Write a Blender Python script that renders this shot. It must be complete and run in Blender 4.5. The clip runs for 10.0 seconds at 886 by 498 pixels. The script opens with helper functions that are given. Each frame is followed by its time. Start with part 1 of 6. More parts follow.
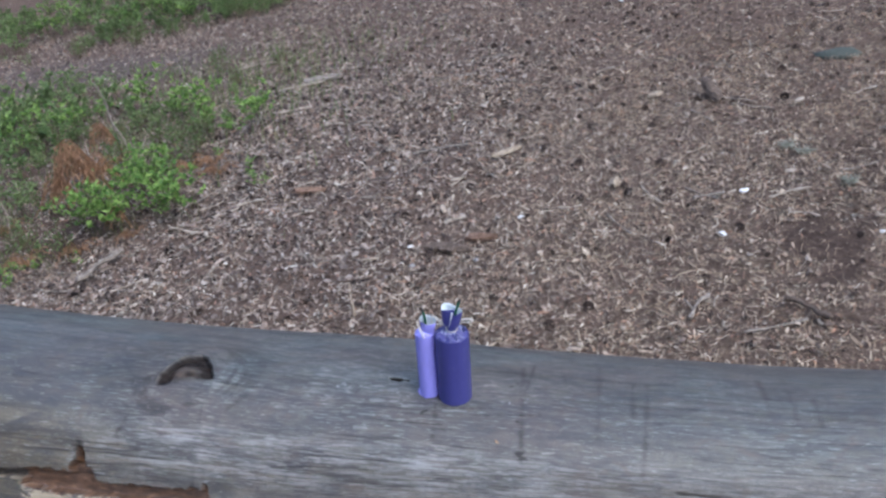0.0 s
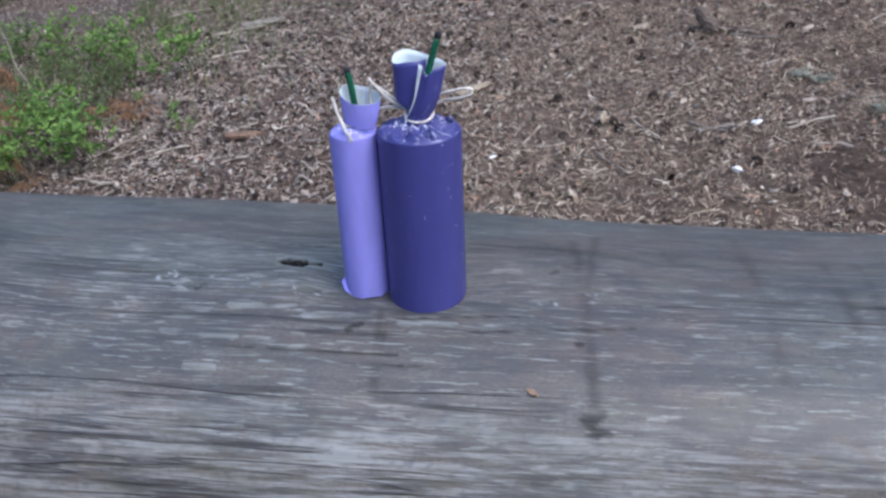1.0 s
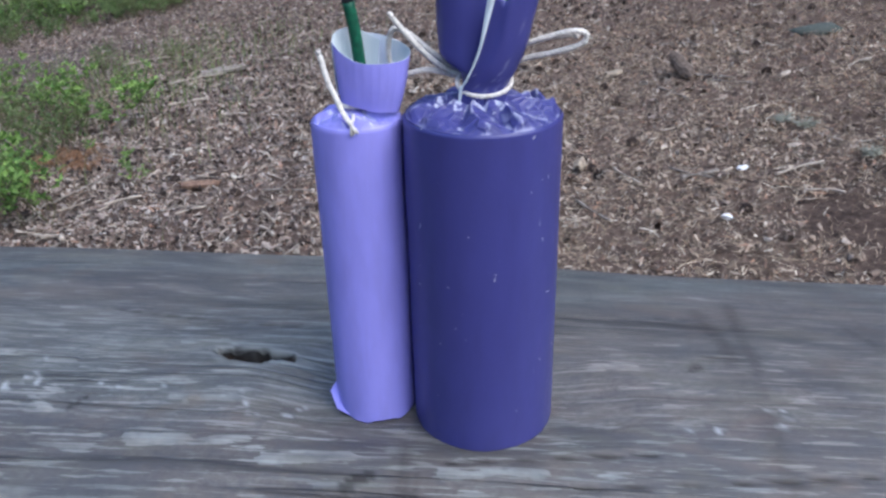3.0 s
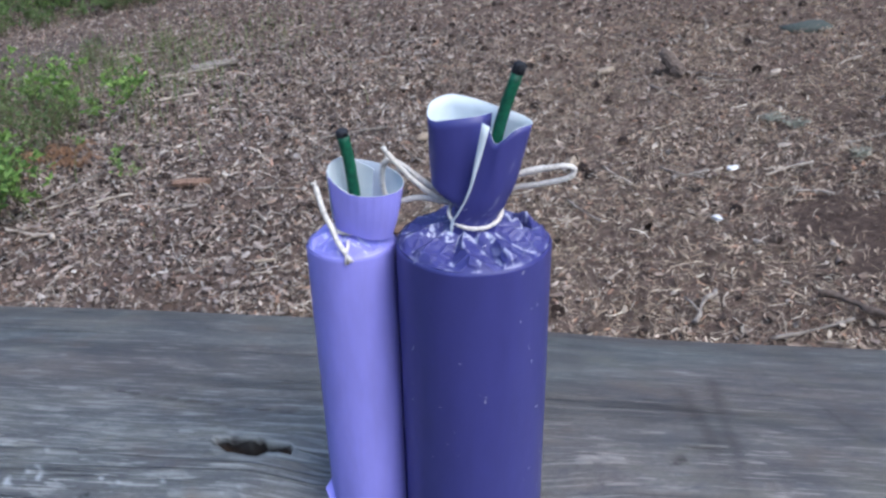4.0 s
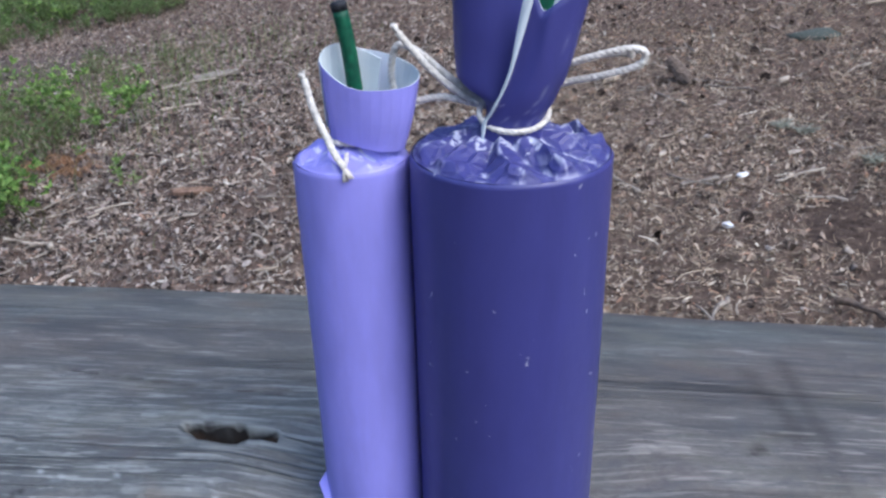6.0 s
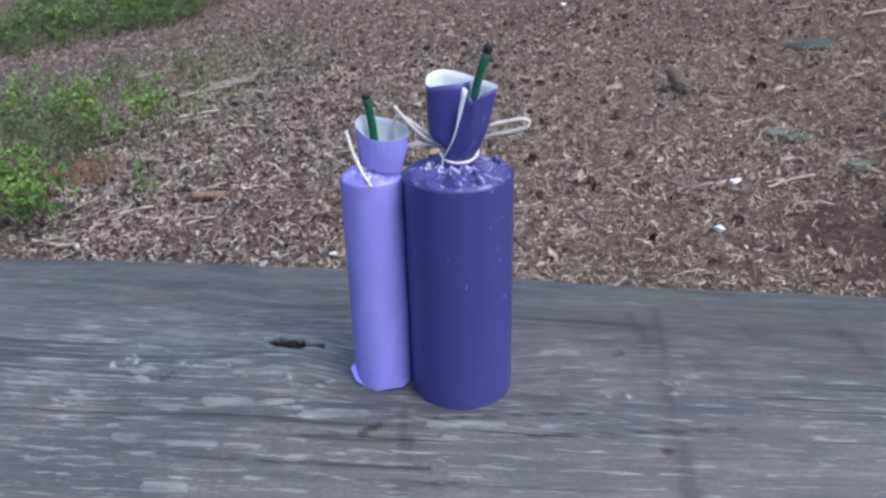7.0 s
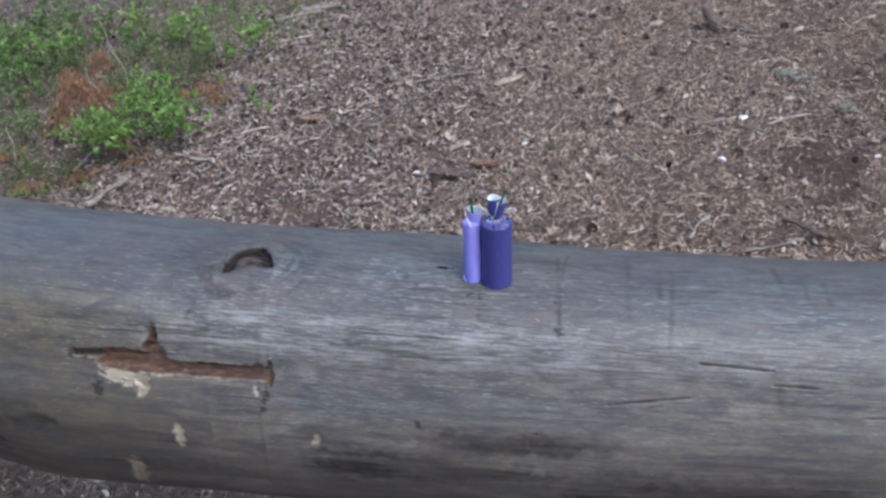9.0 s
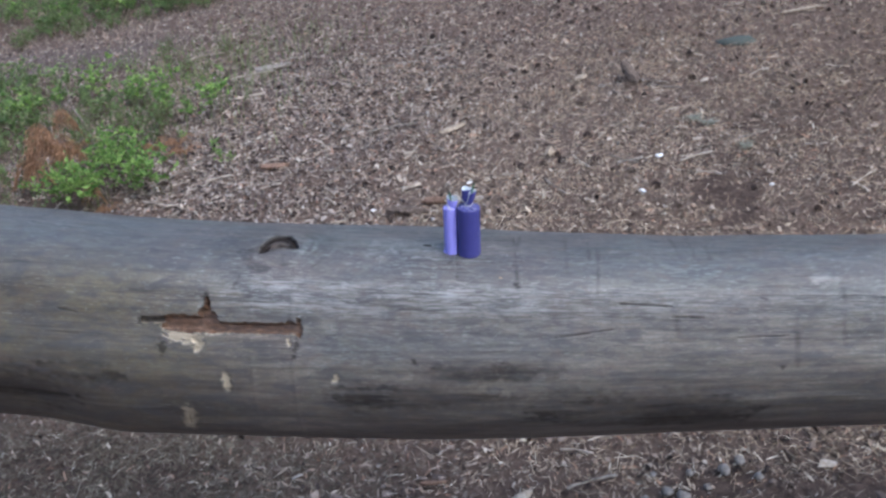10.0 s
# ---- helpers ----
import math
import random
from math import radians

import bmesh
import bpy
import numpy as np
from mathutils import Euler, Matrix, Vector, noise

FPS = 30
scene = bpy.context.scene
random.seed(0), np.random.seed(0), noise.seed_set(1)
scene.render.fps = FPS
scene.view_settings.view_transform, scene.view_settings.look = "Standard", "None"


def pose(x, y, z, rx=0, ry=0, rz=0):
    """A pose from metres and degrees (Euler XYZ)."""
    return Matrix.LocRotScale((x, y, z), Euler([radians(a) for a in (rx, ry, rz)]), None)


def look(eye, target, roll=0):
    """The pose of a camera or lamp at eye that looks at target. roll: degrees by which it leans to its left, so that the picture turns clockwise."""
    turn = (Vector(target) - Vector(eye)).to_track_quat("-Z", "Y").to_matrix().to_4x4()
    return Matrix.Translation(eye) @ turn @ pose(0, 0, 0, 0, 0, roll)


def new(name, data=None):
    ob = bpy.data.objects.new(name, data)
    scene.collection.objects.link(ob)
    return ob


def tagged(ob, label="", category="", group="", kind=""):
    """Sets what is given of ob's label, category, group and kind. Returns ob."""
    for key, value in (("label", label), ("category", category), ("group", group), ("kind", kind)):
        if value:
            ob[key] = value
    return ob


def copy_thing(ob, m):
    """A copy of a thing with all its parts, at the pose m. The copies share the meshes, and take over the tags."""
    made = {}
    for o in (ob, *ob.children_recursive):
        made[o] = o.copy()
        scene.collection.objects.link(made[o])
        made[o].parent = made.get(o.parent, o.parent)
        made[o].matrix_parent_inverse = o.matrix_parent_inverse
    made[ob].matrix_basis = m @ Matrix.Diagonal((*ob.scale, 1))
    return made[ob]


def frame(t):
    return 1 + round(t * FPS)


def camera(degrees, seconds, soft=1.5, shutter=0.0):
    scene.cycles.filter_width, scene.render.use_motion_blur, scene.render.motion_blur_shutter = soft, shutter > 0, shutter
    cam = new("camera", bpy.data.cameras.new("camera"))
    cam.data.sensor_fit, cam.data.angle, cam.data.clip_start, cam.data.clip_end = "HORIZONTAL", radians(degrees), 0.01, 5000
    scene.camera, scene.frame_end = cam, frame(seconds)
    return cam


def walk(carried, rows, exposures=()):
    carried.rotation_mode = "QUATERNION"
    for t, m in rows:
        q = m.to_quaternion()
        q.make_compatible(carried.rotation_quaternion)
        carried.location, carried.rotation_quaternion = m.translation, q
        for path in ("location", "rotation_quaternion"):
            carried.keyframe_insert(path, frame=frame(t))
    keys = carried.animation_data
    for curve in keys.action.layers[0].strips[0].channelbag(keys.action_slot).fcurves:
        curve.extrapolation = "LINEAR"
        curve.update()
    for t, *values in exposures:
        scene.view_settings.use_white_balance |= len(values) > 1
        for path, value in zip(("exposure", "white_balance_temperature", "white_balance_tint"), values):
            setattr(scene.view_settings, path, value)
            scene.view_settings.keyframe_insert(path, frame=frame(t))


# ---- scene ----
# ---- camera ----
cam = camera(55.5, 10.0, soft=2.65)
ROWS = [
    # seconds, x, y, z, yaw, pitch, roll
    (0.0, 0.0718, -0.1179, 1.7488, 12.44, -23.60, -1.97),
    (0.3, 0.0553, 0.0516, 1.6267, 12.93, -25.20, -2.02),
    (0.5, 0.0280, 0.1485, 1.5357, 12.05, -25.87, -1.27),
    (0.8, -0.0183, 0.2869, 1.4237, 10.54, -25.50, -1.59),
    (1.0, -0.0371, 0.3552, 1.3690, 9.29, -24.42, -1.07),
    (1.5, -0.0749, 0.4535, 1.2900, 7.03, -22.92, -0.01),
    (2.0, -0.0878, 0.4928, 1.2708, 6.57, -21.91, 0.37),
    (2.5, -0.0965, 0.5140, 1.2815, 6.66, -21.48, -0.15),
    (3.0, -0.0976, 0.5295, 1.2977, 6.47, -20.92, -0.46),
    (4.5, -0.0997, 0.5432, 1.3404, 5.70, -21.91, -0.12),
    (4.8, -0.1032, 0.5680, 1.3200, 6.17, -20.81, -0.42),
    (5.0, -0.1057, 0.5879, 1.3104, 6.77, -19.09, -0.55),
    (5.5, -0.1073, 0.5824, 1.3028, 6.68, -18.80, -0.40),
    (5.7, -0.1079, 0.5812, 1.2944, 6.45, -20.28, -0.42),
    (6.8, -0.0950, 0.4872, 1.3141, 5.69, -20.89, -0.16),
    (7.0, -0.0812, 0.4402, 1.3359, 6.80, -20.33, -0.44),
    (7.5, -0.0639, 0.3678, 1.4018, 7.03, -22.06, -0.86),
    (8.0, -0.0125, 0.1919, 1.5246, 8.08, -24.83, -0.80),
    (8.5, 0.0383, -0.0393, 1.6598, 10.23, -26.75, -0.32),
    (9.0, 0.0197, -0.2384, 1.7377, 11.69, -27.81, -1.51),
    (9.5, 0.0043, -0.4717, 1.7479, 8.95, -27.43, -1.73),
    (10.0, 0.0096, -0.6509, 1.7930, 6.87, -23.90, -1.08),
]
walk(cam, [(t, pose(x, y, z, 90 + pitch, 0, yaw) @ pose(0, 0, 0, 0, 0, roll)) for t, x, y, z, yaw, pitch, roll in ROWS],
     exposures=[(0.0, 1.2, 5800, 8), (0.6, 1.18, 5800, 8), (1.3, 1.12, 5800, 8), (2.2, 1.12, 5800, 8), (3.2, 1.2, 5800, 8), (8.8, 1.2, 5800, 8), (10.0, 1.28, 5800, 8)])

# ---- light: a bright overcast sky over a forest clearing ----
SUN_ELEVATION, SUN_AZIMUTH = 52.0, 128.0   # azimuth clockwise from +y
world = bpy.data.worlds.new("overcast_sky")
scene.world = world
world.use_nodes = True
wn = world.node_tree.nodes
sky = wn.new("ShaderNodeTexSky")
sky.sky_type = "NISHITA"
sky.sun_disc = False
sky.sun_elevation, sky.sun_rotation = radians(SUN_ELEVATION), radians(SUN_AZIMUTH)
sky.air_density, sky.dust_density, sky.ozone_density = 1.0, 3.0, 1.0
world.node_tree.links.new(sky.outputs[0], wn["Background"].inputs[0])
wn["Background"].inputs[1].default_value = 0.15
sun = new("sun", bpy.data.lights.new("sun", "SUN"))
sun.data.energy, sun.data.angle, sun.data.color = 0.6, radians(50), (1.0, 0.97, 0.93)
az, el = radians(SUN_AZIMUTH), radians(SUN_ELEVATION)
sun.matrix_world = look((10 * math.sin(az) * math.cos(el), 10 * math.cos(az) * math.cos(el), 10 * math.sin(el)), (0, 0, 0))


# ---- materials ----
class Nodes:
    """A small builder of procedural materials."""

    def __init__(self, name, rough=0.8, spec=0.3):
        self.m = bpy.data.materials.new(name)
        self.m.use_nodes = True
        self.t = self.m.node_tree
        self.b = self.t.nodes["Principled BSDF"]
        self.b.inputs["Roughness"].default_value = rough
        self.b.inputs["Specular IOR Level"].default_value = spec

    def add(self, kind, **values):
        n = self.t.nodes.new("ShaderNode" + kind)
        for k, v in values.items():
            n.inputs[k.replace("_", " ")].default_value = v
        return n

    def wire(self, a, b):
        self.t.links.new(a, b)

    def coords(self, what="Object", scale=(1, 1, 1)):
        c, m = self.add("TexCoord"), self.add("Mapping")
        m.inputs["Scale"].default_value = scale
        self.wire(c.outputs[what], m.inputs[0])
        return m.outputs[0]

    def noise(self, where, scale, detail=4.0, rough=0.55, distort=0.0):
        n = self.add("TexNoise", Scale=scale, Detail=detail, Roughness=rough, Distortion=distort)
        self.wire(where, n.inputs["Vector"])
        return n.outputs["Fac"]

    def ramp(self, fac, *stops):
        n = self.add("ValToRGB")
        e = n.color_ramp.elements
        while len(e) < len(stops):
            e.new(0.5)
        for k, (at, c) in enumerate(stops):
            e[k].position = at
            e[k].color = (*c, 1) if isinstance(c, tuple) else (c, c, c, 1)
        self.wire(fac, n.inputs[0])
        return n.outputs[0]

    def mix(self, fac, a, b, kind="MIX"):
        n = self.t.nodes.new("ShaderNodeMix")
        n.data_type, n.blend_type = "RGBA", kind
        for v, s in ((fac, n.inputs[0]), (a, n.inputs[6]), (b, n.inputs[7])):
            if isinstance(v, tuple):
                s.default_value = (*v, 1)
            elif isinstance(v, (int, float)):
                s.default_value = v
            else:
                self.wire(v, s)
        return n.outputs[2]

    def maths(self, kind, a, b=0.0):
        n = self.t.nodes.new("ShaderNodeMath")
        n.operation = kind
        for v, s in zip((a, b), n.inputs):
            if isinstance(v, (int, float)):
                s.default_value = v
            else:
                self.wire(v, s)
        return n.outputs[0]

    def attribute(self, name):
        n = self.add("Attribute")
        n.attribute_name = name
        return n.outputs["Fac"]

    def bump(self, height, strength, distance):
        n = self.add("Bump", Strength=strength, Distance=distance)
        self.wire(height, n.inputs["Height"])
        self.wire(n.outputs[0], self.b.inputs["Normal"])

    def colour(self, c):
        if isinstance(c, tuple):
            self.b.inputs["Base Color"].default_value = (*c, 1)
        else:
            self.wire(c, self.b.inputs["Base Color"])
        return self


def log_material():
    n = Nodes("weathered_log_wood", 0.54, 0.7)
    hair = n.noise(n.coords("UV", (26, 1500, 1)), 1.0, 3, 0.6, 0.05)
    fine = n.noise(n.coords("UV", (10, 480, 1)), 1.0, 5, 0.7, 0.08)
    fibre = n.noise(n.coords("UV", (5, 130, 1)), 1.0, 6, 0.65, 0.12)
    broad = n.noise(n.coords("UV", (3.2, 14, 1)), 1.0, 5, 0.65, 0.5)
    blot = n.noise(n.coords("UV", (26, 60, 1)), 1.0, 5, 0.7, 0.3)
    grain = n.mix(0.5, fibre, fine)
    slate = n.ramp(grain, (0.28, (0.082, 0.094, 0.094)), (0.5, (0.108, 0.123, 0.119)), (0.74, (0.146, 0.165, 0.157)))
    tan = n.ramp(grain, (0.28, (0.080, 0.069, 0.062)), (0.5, (0.106, 0.092, 0.083)), (0.74, (0.140, 0.123, 0.110)))
    beige = n.ramp(grain, (0.28, (0.142, 0.123, 0.098)), (0.5, (0.182, 0.159, 0.128)), (0.74, (0.240, 0.213, 0.176)))
    mottle = n.noise(n.coords("UV", (38, 55, 1)), 1.0, 6, 0.7, 0.6)
    streak = n.noise(n.coords("UV", (7, 165, 1)), 1.0, 4, 0.6, 0.1)
    base = n.mix(n.ramp(broad, (0.40, 0.0), (0.60, 0.85)), slate, tan)
    base = n.mix(n.attribute("front"), base, n.mix(n.ramp(broad, (0.40, 0.0), (0.62, 0.6)), beige, tan))
    base = n.mix(n.maths("MULTIPLY", n.attribute("brown"), 0.9), base, n.mix(1.0, tan, (0.84, 0.84, 0.84), "MULTIPLY"))
    cloud = n.noise(n.coords("UV", (5, 9, 1)), 1.0, 3, 0.5, 0.8)
    base = n.mix(n.ramp(cloud, (0.46, 0.0), (0.62, 0.5)), base, n.mix(1.0, tan, (1.12, 1.02, 1.0), "MULTIPLY"))
    base = n.mix(n.ramp(mottle, (0.36, 0.32), (0.5, 0.0)), base, (0.045, 0.043, 0.045))
    base = n.mix(n.ramp(mottle, (0.52, 0.0), (0.68, 0.35)), base, (0.19, 0.195, 0.185))
    base = n.mix(0.8, base, n.ramp(streak, (0.32, (0.62, 0.63, 0.66)), (0.5, (1.0, 1.0, 1.0)), (0.68, (1.34, 1.33, 1.30))), "MULTIPLY")
    speck = n.noise(n.coords("UV", (420, 700, 1)), 1.0, 3, 0.7)
    base = n.mix(0.38, base, n.ramp(speck, (0.32, 0.25), (0.5, 1.0), (0.70, 1.75)), "MULTIPLY")
    # olive left end, its darkening partly lens falloff painted into the colour
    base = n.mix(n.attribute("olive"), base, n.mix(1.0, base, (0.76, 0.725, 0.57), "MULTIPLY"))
    base = n.mix(n.maths("MULTIPLY", n.attribute("slaty"), 0.5), base, n.ramp(grain, (0.28, (0.070, 0.077, 0.086)), (0.74, (0.130, 0.140, 0.150))))
    # streaky dark brown towards the underside
    darkened = n.attribute("darkened")
    darkened = n.maths("MULTIPLY", darkened, n.ramp(n.noise(n.coords("UV", (4, 26, 1)), 1.0, 4, 0.6), (0.35, 0.15), (0.6, 1.0)))
    base = n.mix(n.maths("MULTIPLY", darkened, 0.9), base, (0.034, 0.029, 0.025))
    base = n.mix(n.ramp(blot, (0.38, 0.5), (0.50, 0.0)), base, (0.050, 0.054, 0.062))
    base = n.mix(n.ramp(hair, (0.36, 0.22), (0.46, 0.0)), base, (0.034, 0.031, 0.030))
    # pale flakes of bleached fibre: short clean-edged streaks along the grain, in loose fields
    field = n.noise(n.coords("UV", (7, 22, 1)), 1.0, 3, 0.6, 0.4)
    field = n.maths("ADD", n.ramp(field, (0.36, -0.10), (0.64, 0.035)), n.maths("MULTIPLY", n.attribute("flakes"), 0.22))
    field = n.maths("ADD", field, n.maths("MULTIPLY", n.attribute("scaly"), 0.05))
    wide_flake = n.noise(n.coords("UV", (50, 500, 1)), 1.0, 4, 0.55, 0.08)
    thin_flake = n.noise(n.coords("UV", (40, 900, 1)), 1.0, 4, 0.6, 0.06)
    flakes = n.ramp(n.maths("ADD", wide_flake, field), (0.600, 0.0), (0.640, 0.9))
    flakes = n.maths("MAXIMUM", flakes, n.ramp(n.maths("ADD", thin_flake, field), (0.610, 0.0), (0.670, 0.75)))
    flakes = n.maths("MULTIPLY", flakes, n.ramp(fine, (0.34, 0.25), (0.56, 1.0)))
    pale = n.mix(n.ramp(cloud, (0.40, 0.0), (0.62, 1.0)), n.mix(blot, (0.24, 0.27, 0.262), (0.36, 0.39, 0.375)), n.mix(blot, (0.25, 0.235, 0.215), (0.37, 0.345, 0.315)))
    base = n.mix(n.maths("MULTIPLY", flakes, n.ramp(blot, (0.32, 0.45), (0.62, 0.95))), base, pale)
    band = n.ramp(n.noise(n.coords("UV", (16, 300, 1)), 1.0, 4, 0.65, 0.1), (0.44, 0.0), (0.58, 1.0))
    base = n.mix(n.maths("MULTIPLY", n.maths("MULTIPLY", band, n.attribute("bleached")), 0.85), base, (0.34, 0.345, 0.34))
    # blue-black weathered patches between them
    dusk = n.noise(n.coords("UV", (13, 50, 1)), 1.0, 5, 0.62, 0.6)
    base = n.mix(n.maths("MULTIPLY", n.ramp(dusk, (0.48, 0.0), (0.62, 0.7)), n.maths("SUBTRACT", 1.0, flakes)), base, (0.049, 0.050, 0.054))
    algae = n.noise(n.coords("UV", (13, 24, 1)), 2.3, 4, 0.6, 0.6)
    base = n.mix(n.ramp(algae, (0.52, 0.0), (0.66, 0.36)), base, (0.118, 0.114, 0.082))
    rusty = n.noise(n.coords("UV", (17, 30, 1)), 1.7, 4, 0.6, 0.6)
    base = n.mix(n.ramp(rusty, (0.56, 0.0), (0.70, 0.45)), base, (0.125, 0.090, 0.070))
    smudge = n.noise(n.coords("UV", (42, 55, 1)), 3.7, 3, 0.55, 0.4)
    base = n.mix(n.ramp(smudge, (0.54, 0.0), (0.68, 0.38)), base, (0.052, 0.058, 0.068))
    # hairline drying cracks
    cracks = None
    for along, across, thin, seek in ((0.8, 26, 0.006, 0.42), (1.6, 75, 0.009, 0.52)):
        field = n.noise(n.coords("UV", (along, across, 1)), 1.0, 4, 0.5, 0.05)
        line = n.ramp(n.maths("ABSOLUTE", n.maths("SUBTRACT", field, 0.5)), (0.0, 1.0), (thin, 0.0))
        line = n.maths("MULTIPLY", line, n.ramp(n.noise(n.coords("UV", (5, 16, 1)), 1.0, 3), (seek, 0.0), (seek + 0.06, 1.0)))
        cracks = line if cracks is None else n.maths("MAXIMUM", cracks, line)
    base = n.mix(n.maths("MULTIPLY", cracks, 0.8), base, (0.020, 0.018, 0.018))
    # brown and dark stains, rot, raw wood
    base = n.mix(n.maths("MULTIPLY", n.attribute("stain"), 0.94), base, (0.014, 0.012, 0.012))
    base = n.mix(n.attribute("raw"), base, n.ramp(fibre, (0.3, (0.27, 0.215, 0.14)), (0.7, (0.46, 0.40, 0.29))))
    rot = n.ramp(n.noise(n.coords("UV", (60, 140, 1)), 1.0, 4), (0.35, (0.05, 0.026, 0.015)), (0.58, (0.135, 0.072, 0.039)), (0.82, (0.32, 0.20, 0.115)))
    base = n.mix(n.attribute("rot"), base, rot)
    base = n.mix(n.attribute("chalk"), base, (0.62, 0.66, 0.66))
    n.colour(n.mix(1.0, base, (0.86, 0.86, 0.865), "MULTIPLY"))
    n.wire(n.maths("MULTIPLY", n.maths("SUBTRACT", 1.0, n.attribute("stain")), 0.7), n.b.inputs["Specular IOR Level"])
    relief = n.maths("SUBTRACT", n.mix(0.25, grain, hair), n.maths("MULTIPLY", cracks, 0.8))
    n.bump(n.maths("ADD", relief, n.maths("MULTIPLY", flakes, 0.12)), 0.7, 0.0012)
    return n.m


def paper_material(name, colour, rough, wear, spec=0.45, crush=0.0):
    n = Nodes(name, rough, spec)
    c = n.coords("Object")
    tone = n.noise(c, 45.0, 3)
    col = n.mix(n.ramp(tone, (0.3, 0.0), (0.7, 0.25)), colour, tuple(0.72 * v for v in colour))
    scuff = n.ramp(n.noise(c, 260.0, 2, 0.5, 1.2), (0.725, 0.0), (0.75, wear))
    col = n.mix(scuff, col, (0.75, 0.76, 0.82))
    col = n.mix(n.attribute("crease"), col, (0.56, 0.58, 0.72))
    n.colour(col)
    n.colour(n.mix(n.ramp(n.noise(n.coords("Object", (1, 1, 0.25)), 160.0, 4, 0.65), (0.35, 0.22), (0.6, 0.0)), col, tuple(0.55 * v for v in colour)))
    dents = n.maths("ADD", n.noise(c, 34.0, 4, 0.6), n.maths("MULTIPLY", n.noise(n.coords("Object", (1, 1, 0.2)), 240.0, 3), 0.25))
    if crush:
        cell = n.add("TexVoronoi", Scale=230.0)
        cell.feature = "DISTANCE_TO_EDGE"
        n.wire(n.coords("Object"), cell.inputs["Vector"])
        dents = n.maths("ADD", dents, n.maths("MULTIPLY", n.ramp(cell.outputs["Distance"], (0.0, 1.0), (0.16, 0.0)), crush))
        dents = n.maths("ADD", dents, n.maths("MULTIPLY", n.noise(c, 420.0, 4, 0.6), crush))
    n.bump(dents, 0.22 + 0.5 * crush, 0.0016)
    return n.m


def plain_material(name, dark, light, scale, rough=0.8, relief=0.0005, spec=0.3, what="Object", stretch=(1, 1, 1)):
    n = Nodes(name, rough, spec)
    f = n.noise(n.coords(what, stretch), scale, 4)
    n.colour(n.ramp(f, (0.3, dark), (0.7, light)))
    n.bump(f, 0.5, relief)
    return n.m


def piece_material(name, *stops, rough=0.85, spec=0.15, spread=0.35):
    """Many small pieces in one mesh: each takes its own tone."""
    n = Nodes(name, rough, spec)
    g = n.add("NewGeometry")
    col = n.ramp(g.outputs["Random Per Island"], *stops)
    f = n.noise(n.coords("Object"), 120.0, 3)
    col = n.mix(n.ramp(f, (0.3, spread), (0.65, 0.0)), col, (0.035, 0.025, 0.02))
    # greyer leaf litter on the shrub side, browner needle litter on the other
    place = n.noise(n.coords("Object", (0.55, 0.55, 0.0)), 1.0, 3)
    across = n.add("SeparateXYZ")
    n.wire(n.coords("Object"), across.inputs[0])
    side = n.maths("ADD", n.maths("MULTIPLY", across.outputs[0], 0.2), place)
    col = n.mix(1.0, col, n.ramp(side, (0.2, (1.02, 1.09, 1.12)), (0.55, (1.22, 1.27, 1.22)), (0.85, (0.99, 1.0, 0.91))), "MULTIPLY")
    clump = n.noise(n.coords("Object", (1, 1, 0.0)), 17.0, 4, 0.6, 0.3)
    drift = n.noise(n.coords("Object", (1, 1, 0.0)), 3.2, 3, 0.5)
    col = n.mix(1.0, col, n.ramp(clump, (0.34, 0.44), (0.50, 1.02), (0.66, 1.32)), "MULTIPLY")
    col = n.mix(1.0, col, n.ramp(drift, (0.35, (0.88, 0.86, 0.88)), (0.65, (1.12, 1.10, 1.07))), "MULTIPLY")
    n.colour(col)
    return n.m


def leaf_material(name, dark, light, translucent=0.35):
    n = Nodes(name, 0.55, 0.3)
    g = n.add("NewGeometry")
    info = n.add("ObjectInfo")
    r = n.maths("ADD", n.maths("MULTIPLY", g.outputs["Random Per Island"], 0.7), n.maths("MULTIPLY", info.outputs["Random"], 0.3))
    col = n.ramp(r, (0.1, dark), (0.9, light))
    n.colour(col)
    thin = n.add("BsdfTranslucent")
    n.wire(col, thin.inputs["Color"])
    both = n.add("MixShader")
    both.inputs[0].default_value = translucent
    n.wire(n.b.outputs[0], both.inputs[1])
    n.wire(thin.outputs[0], both.inputs[2])
    n.wire(both.outputs[0], n.t.nodes["Material Output"].inputs["Surface"])
    return n.m


WOOD = log_material()
PURPLE = paper_material("deep_purple_paper", (0.050, 0.052, 0.215), 0.38, 0.45)
PURPLE_CRUMPLED = paper_material("crumpled_purple_paper", (0.046, 0.047, 0.20), 0.46, 0.7, 0.45, 0.45)
LILAC = paper_material("lilac_paper", (0.295, 0.28, 0.76), 0.48, 0.0, 0.35)
WHITE_PAPER = plain_material("white_paper_back", (0.54, 0.61, 0.65), (0.64, 0.70, 0.73), 120, 0.7, 0.0001)
TWINE = plain_material("cotton_twine", (0.50, 0.47, 0.42), (0.74, 0.71, 0.66), 900, 0.95, 0.0004)
FUSE_GREEN = plain_material("green_fuse_lacquer", (0.006, 0.045, 0.028), (0.012, 0.12, 0.06), 500, 0.5, 0.0004)
FUSE_BLACK = plain_material("black_fuse_tip", (0.006, 0.007, 0.010), (0.03, 0.032, 0.04), 700, 0.75, 0.0004)


